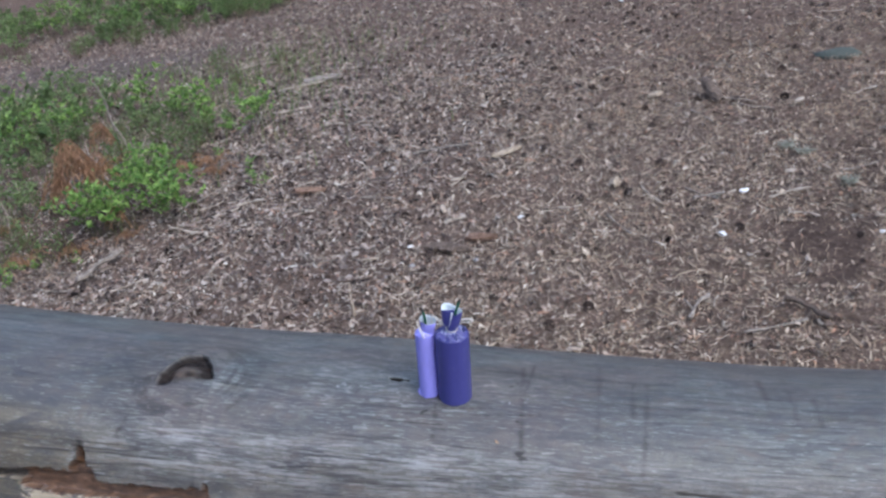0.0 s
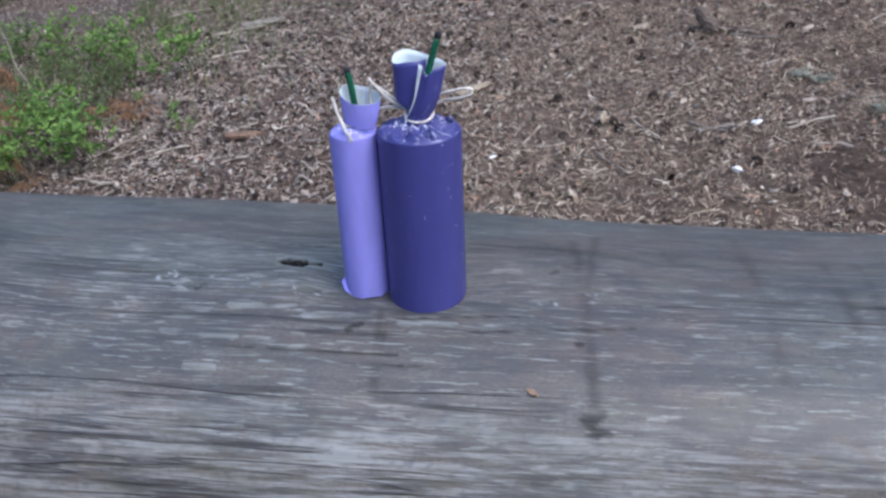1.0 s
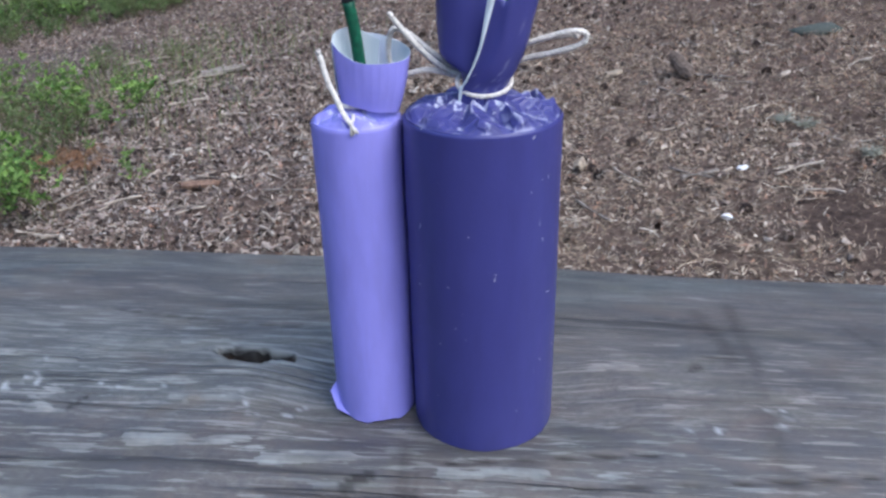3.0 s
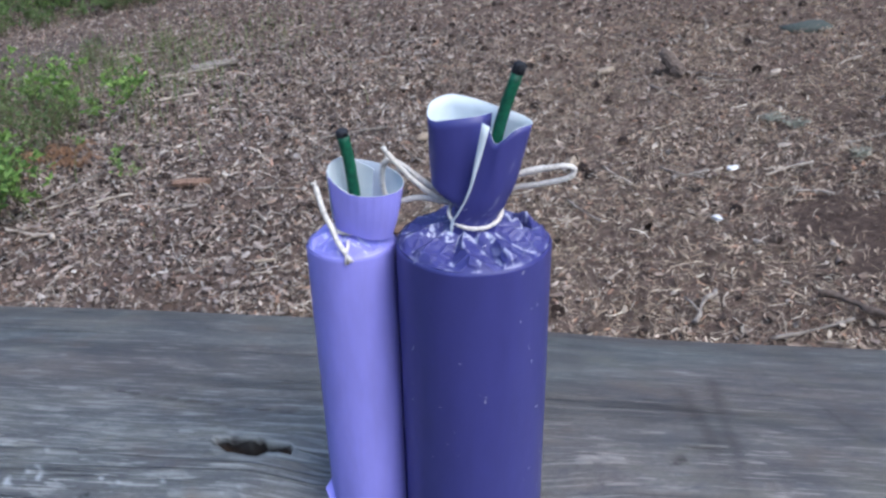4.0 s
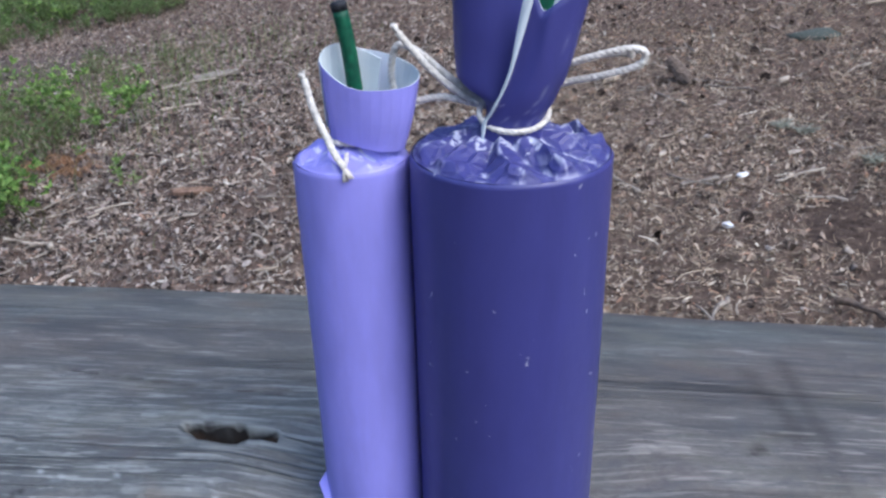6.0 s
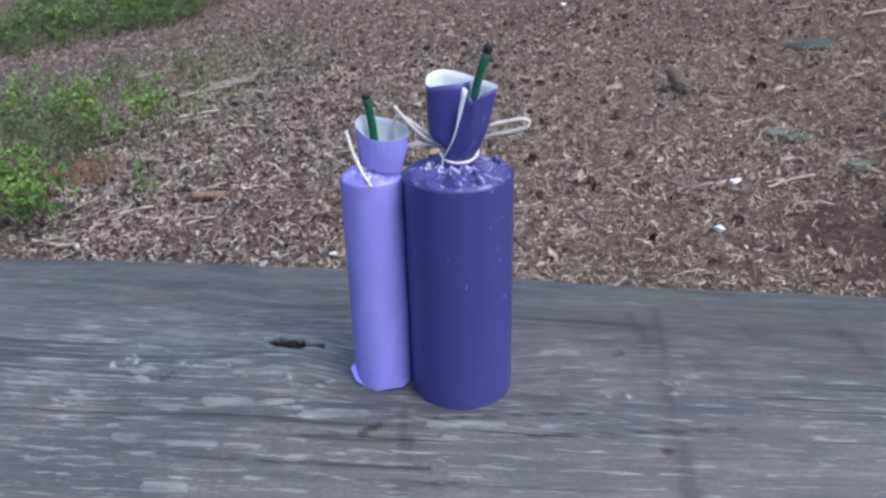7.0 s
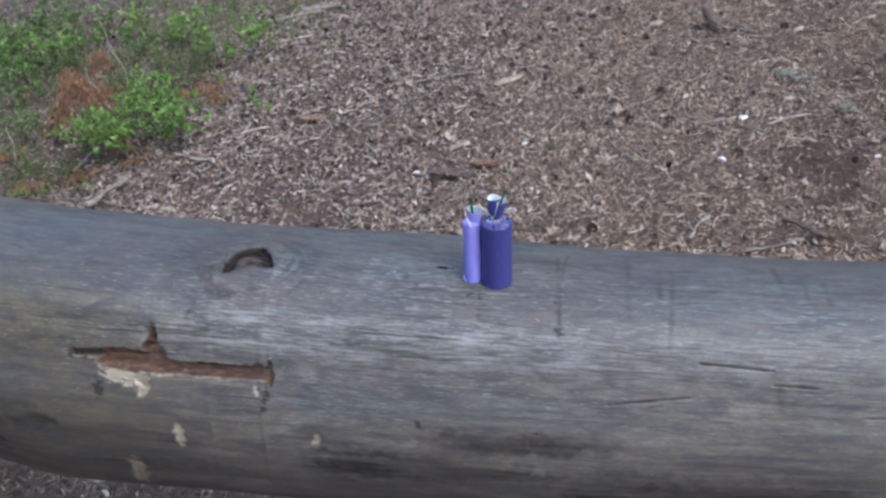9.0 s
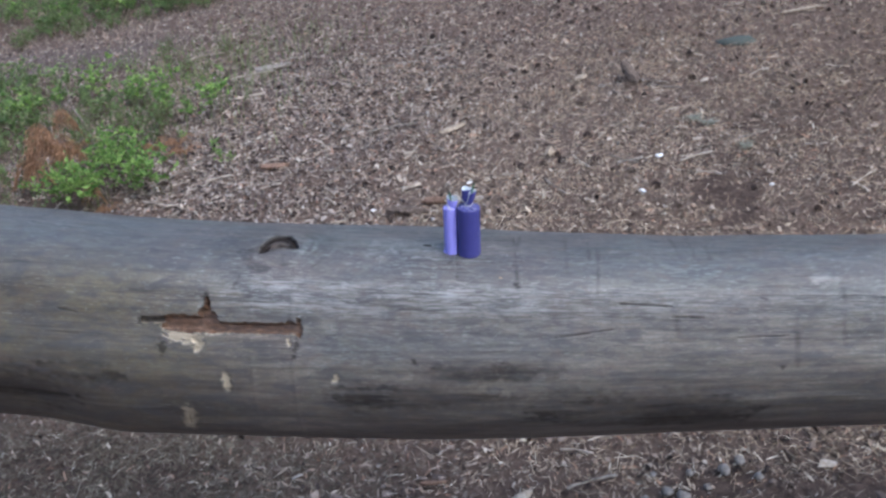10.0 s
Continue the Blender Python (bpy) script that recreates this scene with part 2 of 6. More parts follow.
def soil_material():
    n = Nodes("forest_soil", 0.95, 0.1)
    c = n.coords("Object")
    big = n.noise(c, 0.9, 4)
    small = n.noise(c, 38.0, 6, 0.65)
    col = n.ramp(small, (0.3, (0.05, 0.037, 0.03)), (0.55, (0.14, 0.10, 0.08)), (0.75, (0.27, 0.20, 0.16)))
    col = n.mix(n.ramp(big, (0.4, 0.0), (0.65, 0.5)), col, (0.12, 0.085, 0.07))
    # the bare mask also holds shade painted below the log and shrubs
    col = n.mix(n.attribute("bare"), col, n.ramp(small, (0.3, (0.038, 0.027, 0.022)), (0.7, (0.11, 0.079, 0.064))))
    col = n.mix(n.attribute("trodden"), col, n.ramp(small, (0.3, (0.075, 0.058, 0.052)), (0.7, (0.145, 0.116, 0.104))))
    n.colour(col)
    n.bump(small, 0.9, 0.02)
    return n.m


SOIL = soil_material()
CHIPS = piece_material("bark_and_leaf_crumbs", (0.0, (0.085, 0.064, 0.053)), (0.25, (0.20, 0.150, 0.122)), (0.38, (0.33, 0.19, 0.135)), (0.5, (0.28, 0.215, 0.175)),
                       (0.8, (0.41, 0.33, 0.27)), (0.95, (0.46, 0.395, 0.335)), (1.0, (0.56, 0.51, 0.45)))
CRUMPLES = piece_material("dead_leaf_curls", (0.0, (0.03, 0.022, 0.02)), (0.22, (0.075, 0.056, 0.05)), (0.5, (0.21, 0.158, 0.135)), (0.85, (0.32, 0.255, 0.22)), (1.0, (0.42, 0.36, 0.315)))
FIBRES = piece_material("olive_brown_fibres", (0.0, (0.06, 0.05, 0.038)), (0.5, (0.13, 0.108, 0.082)), (0.9, (0.22, 0.185, 0.145)), (1.0, (0.38, 0.335, 0.27)))
NEEDLES = piece_material("pine_needles", (0.0, (0.13, 0.095, 0.070)), (0.5, (0.29, 0.220, 0.165)), (0.9, (0.42, 0.335, 0.265)), (1.0, (0.66, 0.60, 0.52)), spread=0.12)
BARK = plain_material("dead_bark", (0.06, 0.045, 0.036), (0.17, 0.13, 0.105), 60, 0.9, 0.004)
RED_BARK = plain_material("reddish_bark", (0.105, 0.062, 0.043), (0.25, 0.165, 0.12), 50, 0.9, 0.004)
PALE_WOOD = plain_material("bleached_wood", (0.27, 0.225, 0.18), (0.48, 0.42, 0.35), 40, 0.9, 0.002)
GREY_WOOD = plain_material("grey_dead_wood", (0.13, 0.11, 0.095), (0.32, 0.28, 0.24), 50, 0.9, 0.002)
SCRAP = plain_material("white_scrap", (0.62, 0.62, 0.62), (0.80, 0.80, 0.80), 60, 0.8, 0.001)
CONE = plain_material("cone_scales", (0.026, 0.019, 0.017), (0.095, 0.068, 0.056), 70, 0.9, 0.002)
MOSS = plain_material("grey_green_lichen", (0.034, 0.041, 0.036), (0.088, 0.10, 0.088), 90, 0.95, 0.004)
DIRTY_STONE = plain_material("earth_stained_stone", (0.13, 0.115, 0.10), (0.31, 0.28, 0.25), 60, 0.9, 0.003)
LICHEN = plain_material("pale_grey_lichen", (0.19, 0.19, 0.15), (0.36, 0.365, 0.30), 90, 0.95, 0.004)
STONE = plain_material("grey_stone", (0.16, 0.15, 0.15), (0.34, 0.33, 0.33), 45, 0.85, 0.003)
LEAF_BRIGHT = leaf_material("fresh_bilberry_leaf", (0.075, 0.165, 0.035), (0.32, 0.48, 0.13), 0.3)
LEAF_DULL = leaf_material("shaded_bilberry_leaf", (0.06, 0.11, 0.035), (0.24, 0.33, 0.13), 0.25)
CHIP_WOOD = plain_material("fresh_orange_wood", (0.20, 0.125, 0.08), (0.38, 0.27, 0.18), 300, 0.8, 0.0004)
STRANDS = piece_material("bleached_stalks", (0.0, (0.24, 0.185, 0.145)), (0.6, (0.38, 0.31, 0.25)), (1.0, (0.62, 0.56, 0.49)), spread=0.1)
BUFF = plain_material("buff_inner_bark", (0.22, 0.175, 0.13), (0.42, 0.35, 0.27), 60, 0.9, 0.002)
STEM = plain_material("green_brown_stem", (0.05, 0.06, 0.025), (0.14, 0.13, 0.06), 60)
FERN = leaf_material("dead_fern_frond", (0.16, 0.088, 0.05), (0.44, 0.265, 0.16))
GRASS = leaf_material("thin_forest_grass", (0.07, 0.12, 0.03), (0.24, 0.30, 0.12))


# ---- mesh helpers ----
def part(name, data, material, parent, label=""):
    """Links mesh data, or a bmesh, as one object under a thing or part."""
    if isinstance(data, bmesh.types.BMesh):
        me = bpy.data.meshes.new(name)
        data.to_mesh(me)
        data.free()
        data = me
    for m in material if isinstance(material, (tuple, list)) else (material,):
        if m.name not in data.materials:
            data.materials.append(m)
    ob = new(name, data)
    if parent:
        ob.parent = parent
    if label:
        tagged(ob, label)
    return ob


def thing(name, m, label, category, group="", kind=""):
    ob = new(name)
    ob.empty_display_size = 0.02
    ob.matrix_world = m
    return tagged(ob, label, category, group, kind)


def mesh_of(name, verts, faces, smooth=True, slots=None):
    me = bpy.data.meshes.new(name)
    me.from_pydata([tuple(map(float, v)) for v in verts], [], faces)
    if smooth:
        me.polygons.foreach_set("use_smooth", [True] * len(me.polygons))
    if slots is not None:
        me.polygons.foreach_set("material_index", slots)
    me.update()
    return me


def fast_mesh(name, verts, quads, smooth=False):
    """A mesh of quads from arrays."""
    me = bpy.data.meshes.new(name)
    me.vertices.add(len(verts))
    me.vertices.foreach_set("co", np.asarray(verts, np.float32).ravel())
    q = np.asarray(quads, np.int32)
    me.loops.add(q.size)
    me.loops.foreach_set("vertex_index", q.ravel())
    me.polygons.add(len(q))
    me.polygons.foreach_set("loop_start", np.arange(0, q.size, 4, dtype=np.int32))
    me.polygons.foreach_set("use_smooth", np.full(len(q), smooth))
    me.update(calc_edges=True)
    return me


def tube(points, radius, sides=8, taper=None, caps=True):
    """Vertices and faces of a round tube along points."""
    pts = [Vector(p) for p in points]
    verts, faces, ref = [], [], Vector((0.31, 0.2, 0.93)).normalized()
    for i, p in enumerate(pts):
        d = (pts[min(i + 1, len(pts) - 1)] - pts[max(i - 1, 0)]).normalized()
        a = d.cross(ref)
        if a.length < 1e-4:
            a = d.orthogonal()
        a.normalize()
        b = d.cross(a)
        r = radius * (taper[i] if taper else 1.0)
        for k in range(sides):
            w = 2 * math.pi * k / sides
            verts.append(p + a * (r * math.cos(w)) + b * (r * math.sin(w)))
    for i in range(len(pts) - 1):
        for k in range(sides):
            k2 = (k + 1) % sides
            faces.append((i * sides + k, i * sides + k2, (i + 1) * sides + k2, (i + 1) * sides + k))
    if caps:
        faces.append(tuple(range(sides - 1, -1, -1)))
        faces.append(tuple((len(pts) - 1) * sides + k for k in range(sides)))
    return verts, faces


def spline(points, steps=8):
    """Catmull-Rom through points."""
    p = [Vector(q) for q in points]
    p = [p[0] * 2 - p[1]] + p + [p[-1] * 2 - p[-2]]
    out = []
    for i in range(1, len(p) - 2):
        for k in range(steps):
            t = k / steps
            out.append(0.5 * (2 * p[i] + (p[i + 1] - p[i - 1]) * t + (2 * p[i - 1] - 5 * p[i] + 4 * p[i + 1] - p[i + 2]) * t * t
                              + (3 * p[i] - p[i - 1] - 3 * p[i + 1] + p[i + 2]) * t ** 3))
    out.append(p[-2])
    return out


def hashed(ix, iy, seed):
    h = np.sin(ix * 127.1 + iy * 311.7 + seed * 74.7) * 43758.5453
    return h - np.floor(h)


def value_noise(x, y, seed=0):
    """Smooth value noise from 0 to 1 over arrays."""
    ix, iy = np.floor(x), np.floor(y)
    fx, fy = x - ix, y - iy
    fx, fy = fx * fx * (3 - 2 * fx), fy * fy * (3 - 2 * fy)
    a, b = hashed(ix, iy, seed), hashed(ix + 1, iy, seed)
    c, d = hashed(ix, iy + 1, seed), hashed(ix + 1, iy + 1, seed)
    return (a * (1 - fx) + b * fx) * (1 - fy) + (c * (1 - fx) + d * fx) * fy


def fractal(x, y, seed=0, octaves=4):
    out, amp, total = 0.0, 1.0, 0.0
    for k in range(octaves):
        out = out + amp * value_noise(x * 2 ** k + 17.3 * k, y * 2 ** k - 9.1 * k, seed + k)
        total += amp
        amp *= 0.5
    return out / total


def smooth(a, b, v):
    t = np.clip((v - a) / (b - a), 0, 1)
    return t * t * (3 - 2 * t)


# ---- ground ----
def bare_and_shade(x, y):
    """Dark damp patches with little litter, and shade painted below the log and shrubs."""
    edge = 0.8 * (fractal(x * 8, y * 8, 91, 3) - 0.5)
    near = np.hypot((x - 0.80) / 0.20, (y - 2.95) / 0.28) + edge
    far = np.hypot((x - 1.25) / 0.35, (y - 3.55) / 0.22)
    # below the log: its shade painted as dark soil, litter thinned
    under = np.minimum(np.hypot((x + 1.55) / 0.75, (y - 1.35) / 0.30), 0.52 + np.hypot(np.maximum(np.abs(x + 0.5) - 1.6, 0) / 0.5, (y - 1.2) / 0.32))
    # beneath the shrubs: their shade painted the same way
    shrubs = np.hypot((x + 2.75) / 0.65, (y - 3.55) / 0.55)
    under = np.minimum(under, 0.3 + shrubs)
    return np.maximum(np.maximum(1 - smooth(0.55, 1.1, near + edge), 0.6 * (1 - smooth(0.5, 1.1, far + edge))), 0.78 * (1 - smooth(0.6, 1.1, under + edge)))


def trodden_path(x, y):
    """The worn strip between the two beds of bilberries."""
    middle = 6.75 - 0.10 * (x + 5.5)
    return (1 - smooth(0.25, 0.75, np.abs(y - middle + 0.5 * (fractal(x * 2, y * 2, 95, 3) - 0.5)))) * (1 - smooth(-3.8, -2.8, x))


def ease(v, near, far):
    """v up to near, then levelling out towards far."""
    s = np.abs(v)
    return np.sign(v) * np.where(s < near, s, near + (far - near) * np.tanh((s - near) / (far - near)))


def ground_height(x, y):
    x, y = np.asarray(x, float), np.asarray(y, float)
    z = -0.011 + 0.1416 * ease(x, 10, 18) + 0.1369 * ease(y, 10, 18)
    z = z + 0.05 * (fractal(x * 0.9, y * 0.9, 3) - 0.5) + 0.022 * (fractal(x * 6, y * 6, 9, 3) - 0.5)
    # the bank on which the log's far end lies
    z = z + 1.12 * np.exp(-(((x + 3.4) / 0.75) ** 2 + ((y - 0.75) / 0.75) ** 2) ** 2)
    z = z + 0.22 * np.exp(-(((x - 4.8) / 0.6) ** 2 + ((y - 0.9) / 0.6) ** 2) ** 2)
    return z


def axis_steps(fine_a, fine_b, step, reach):
    inner = np.arange(fine_a, fine_b + step / 2, step)
    out, at, d = [], inner[-1], step
    while at < reach:
        d *= 1.25
        at += d
        out.append(at)
    low, at, d = [], inner[0], step
    while at > -reach:
        d *= 1.25
        at -= d
        low.append(at)
    return np.array(low[::-1] + list(inner) + out)


def build_ground():
    xs, ys = axis_steps(-7, 3.5, 0.05, 600), axis_steps(0, 9.5, 0.05, 600)
    gx, gy = np.meshgrid(xs, ys)
    gz = ground_height(gx, gy)
    n, m = gx.shape
    idx = np.arange(n * m).reshape(n, m)
    quads = np.stack([idx[:-1, :-1], idx[:-1, 1:], idx[1:, 1:], idx[1:, :-1]], -1).reshape(-1, 4)
    me = fast_mesh("ground", np.stack([gx, gy, gz], -1).reshape(-1, 3), quads, True)
    for key, val in (("bare", bare_and_shade(gx, gy)), ("trodden", trodden_path(gx, gy))):
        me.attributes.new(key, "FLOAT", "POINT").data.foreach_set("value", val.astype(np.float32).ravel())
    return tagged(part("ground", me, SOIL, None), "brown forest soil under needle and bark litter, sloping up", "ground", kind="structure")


build_ground()


def build_unseen_screen():
    """Unseen plain ragged dark belt far behind all else, added to block low light."""
    n, rows = 360, 6
    w = np.linspace(0, 2 * np.pi, n, endpoint=False)
    low_side = np.exp(-((np.degrees(w) - 315) / 42) ** 2)      # lower on one side to let more sky light in
    top = 15 * (0.7 + 0.6 * fractal(np.cos(w) * 14 + 30, np.sin(w) * 14, 101, 4)) * (1 - 0.6 * low_side)
    verts = []
    for j in range(rows):
        t = j / (rows - 1)
        r = 30 + 2.5 * (fractal(w * 30, w * 0 + 4 * t, 103, 3) - 0.5) * 2
        z0 = ground_height(r * np.cos(w), r * np.sin(w)) - 0.5
        verts.append(np.stack([r * np.cos(w), r * np.sin(w), z0 + top * t], -1))
    idx = np.arange(n * rows).reshape(rows, n)
    nxt = np.roll(idx, -1, axis=1)
    quads = np.stack([idx[:-1], idx[1:], nxt[1:], nxt[:-1]], -1).reshape(-1, 4)
    me = fast_mesh("backdrop", np.stack(verts).reshape(-1, 3), quads, True)
    tagged(part("backdrop", me, plain_material("unseen_forest_screen", (0.02, 0.03, 0.015), (0.07, 0.085, 0.045), 0.8, 0.95, 0.2), None), "unseen dark forest belt added to block low sky light", "backdrop", kind="structure")


build_unseen_screen()

# ---- the log ----
LOG_X, LOG_Y, LOG_Z = -0.3006, 0.8267, 0.9573     # a point of the axis
LOG_YAW, LOG_TILT, LOG_R, LOG_TAPER = radians(0.81), radians(0.53), 0.2047, -0.021
STAND = (-0.122, 0.7550, 1.1596)                   # the flat worn spot under the two paper tubes


def log_axis(s):
    y = LOG_Y + np.tan(LOG_YAW) * s
    bend = np.where(np.abs(s) < 1.2, 0.028 * (s / 0.95) ** 2, 0.028 * 1.596 + 0.02 * (np.abs(s) - 1.2))
    return y, LOG_Z + np.tan(LOG_TILT) * s + bend


def log_point(s, a):
    """Where the log's surface lies, s metres along and at the angle a (0 behind, 90 up, 180 in front)."""
    y, z = log_axis(s)
    deg = np.degrees(a)
    r = LOG_R + LOG_TAPER * np.clip(s, -1.5, 3)
    r = r - 0.008 * smooth(0.1, 0.6, s) + 0.011 * np.exp(-((deg - 108) / 14) ** 2) + 0.026 * np.exp(-((deg - 130) / 17) ** 2) + 0.022 * np.exp(-((deg - 235) / 42) ** 2 - (s / 1.1) ** 2)
    r = r + 0.016 * (fractal(s * 2.2, np.sin(a) * 1.4 + 3, 21, 3) - 0.5) + 0.010 * (fractal(s * 1.1, np.cos(a) * 2 + 9, 25, 2) - 0.5)
    r = r - 0.013 * (1 - smooth(54, 68, deg)) * (1 - smooth(-0.32, -0.02, s)) * smooth(-1.6, -0.7, s) + 0.006 * (1 - smooth(54, 70, deg)) * smooth(0.35, 0.7, s)
    r = r + 0.004 * np.exp(-((deg - 72) / 14) ** 2 - ((s + 0.02) / 0.15) ** 2) - 0.024 * np.exp(-((deg - 215) / 34) ** 2) * (1 - smooth(-0.72, -0.46, s))
    r = r - 0.007 * np.exp(-((deg - 66) / 16) ** 2) * (1 - smooth(-0.28, 0.08, s))
    return LOG_X + s, y + r * np.cos(a), z + r * np.sin(a), r


# features of the surface: from (s, degrees round) to (s, degrees round), width in mm
GALLERY_MARKS = [
    (-0.396, 151.3, -0.348, 150.9, 11.0),
    (-0.348, 152.5, -0.269, 152.5, 29.1),
    (-0.277, 141.8, -0.277, 147.0, 11.0),
    (-0.284, 147.6, -0.270, 149.6, 22.0),
    (-0.269, 153.9, -0.118, 153.3, 17.9),
    (-0.128, 152.4, -0.112, 153.6, 20.0),
    (-0.110, 149.2, -0.109, 156.6, 8.0),
]
STAIN_MARKS = [
    (-0.401, 151.5, -0.353, 151.0, 17.5),
    (-0.281, 140.0, -0.278, 144.7, 19.2),
    (-0.113, 156.7, -0.118, 167.9, 12.5),
    (-0.364, 164.7, -0.363, 165.5, 24.1),
]
RAW_MARKS = [
    (-0.345, 156.8, -0.300, 160.4, 25.0),
    (-0.302, 160.4, -0.296, 164.9, 13.0),
    (-0.129, 158.8, -0.128, 161.6, 7.3),
    (-0.247, 178.4, -0.247, 184.5, 16.3),
    (-0.048, 180.2, -0.042, 178.6, 10.5),
]
GREY_MARKS = [
    (-0.332, 201.2, -0.341, 213.0, 32.1),
]
SPOT_MARKS = [
    (0.279, 130.8, 0.280, 131.3, 12.0),
    (0.258, 168.5, 0.274, 169.1, 9.1),
    (0.100, 168.2, 0.102, 168.5, 9.2),
    (0.701, 135.9, 0.709, 135.9, 8.3),
    (0.741, 172.6, 0.743, 172.9, 8.5),
    (0.154, 119.9, 0.160, 118.6, 3.2),
    (0.271, 119.9, 0.272, 120.0, 3.7),
    (0.255, 105.0, 0.258, 104.4, 4.2),
    (0.063, 113.4, 0.066, 112.3, 2.7),
]
CRACK_MARKS = [
    (0.447, 139.4, 0.549, 139.7, 4.1),
    (-0.334, 204.0, -0.337, 210.5, 4.4),
    (0.545, 144.6, 0.606, 145.2, 4.1),
    (0.346, 155.8, 0.459, 151.4, 4.0),
    (0.657, 155.7, 0.752, 154.9, 4.2),
    (-0.560, 147.3, -0.523, 148.8, 4.6),
    (0.260, 102.0, 0.277, 101.7, 2.5),
    (0.048, 96.6, 0.060, 97.1, 2.5),
    (0.059, 97.2, 0.133, 100.1, 2.5),
    (0.058, 122.4, 0.111, 122.8, 2.5),
    (0.111, 122.8, 0.182, 123.0, 2.5),
    (0.213, 118.9, 0.257, 117.8, 2.5),
    (0.257, 117.8, 0.302, 116.4, 2.5),
    (-0.050, 75.8, 0.032, 74.5, 2.5),
    (0.247, 92.0, 0.271, 90.9, 2.5),
    (0.179, 117.2, 0.243, 115.3, 2.5),
    (0.171, 124.6, 0.214, 124.4, 2.5),
]
BAR_MARKS = [
    (0.558, 144.9, 0.563, 153.6, 9.2),
    (0.759, 144.8, 0.767, 172.8, 9.6),
    (0.833, 128.8, 0.842, 160.5, 9.7),
    (0.266, 89.5, 0.279, 128.5, 6.3),
    (0.560, 85.6, 0.565, 108.1, 7.4),
    (0.591, 83.9, 0.593, 110.4, 7.4),
    (0.618, 98.5, 0.619, 112.8, 6.5),
    (0.424, 94.6, 0.420, 134.6, 7.0),
    (0.364, 84.7, 0.366, 123.6, 7.1),
    (0.406, 95.3, 0.406, 115.2, 7.1),
    (0.169, 115.8, 0.173, 129.3, 4.5),
    (-0.229, 135.1, -0.220, 130.2, 5.7),
    (0.173, 118.2, 0.173, 125.3, 2.5),
    (0.170, 118.3, 0.171, 125.3, 2.5),
    (0.280, 86.8, 0.275, 107.2, 4.7),
    (0.275, 107.2, 0.275, 120.2, 4.3),
    (0.313, 84.5, 0.324, 99.2, 2.5),
]
FLAKE_MARKS = [
    (0.792, 127.0, 0.820, 127.8, 23.5),
    (0.180, 118.1, 0.208, 117.7, 2.6),
    (0.224, 105.0, 0.238, 104.7, 2.5),
    (0.129, 117.3, 0.153, 117.0, 3.7),
    (0.087, 115.8, 0.103, 115.8, 3.6),
    (0.078, 121.4, 0.096, 121.3, 3.8),
    (0.055, 120.8, 0.065, 120.8, 3.3),
    (0.146, 119.7, 0.158, 119.6, 2.5),
    (0.075, 126.1, 0.090, 126.1, 3.1),
    (0.125, 106.0, 0.141, 107.3, 4.9),
    (0.085, 103.8, 0.100, 103.2, 2.5),
    (0.036, 106.8, 0.053, 107.0, 2.5),
    (0.047, 111.7, 0.056, 113.2, 2.5),
    (0.112, 115.8, 0.122, 115.6, 2.5),
    (0.093, 111.4, 0.115, 111.5, 2.5),
    (0.096, 113.5, 0.100, 111.3, 2.5),
]
DARK_MARKS = [
    (0.001, 192.3, 0.420, 189.3, 14.7),
    (0.474, 203.7, 0.689, 212.1, 37.1),
    (0.249, 173.7, 0.368, 172.0, 14.3),
    (-0.06, 190.0, 0.25, 187.0, 26.0),
    (0.10, 176.0, 0.34, 175.0, 16.0),
    (0.30, 196.0, 0.72, 199.0, 30.0),
    (-0.95, 190.0, -0.55, 200.0, 40.0),
    (-0.60, 178.0, -0.44, 181.0, 14.0),
]
GOUGE_MARKS = [
    (0.100, 105.3, 0.125, 105.8, 2.5),
    (0.106, 105.6, 0.114, 105.8, 3.9),
]
KNOT = (-0.172, 111.5)


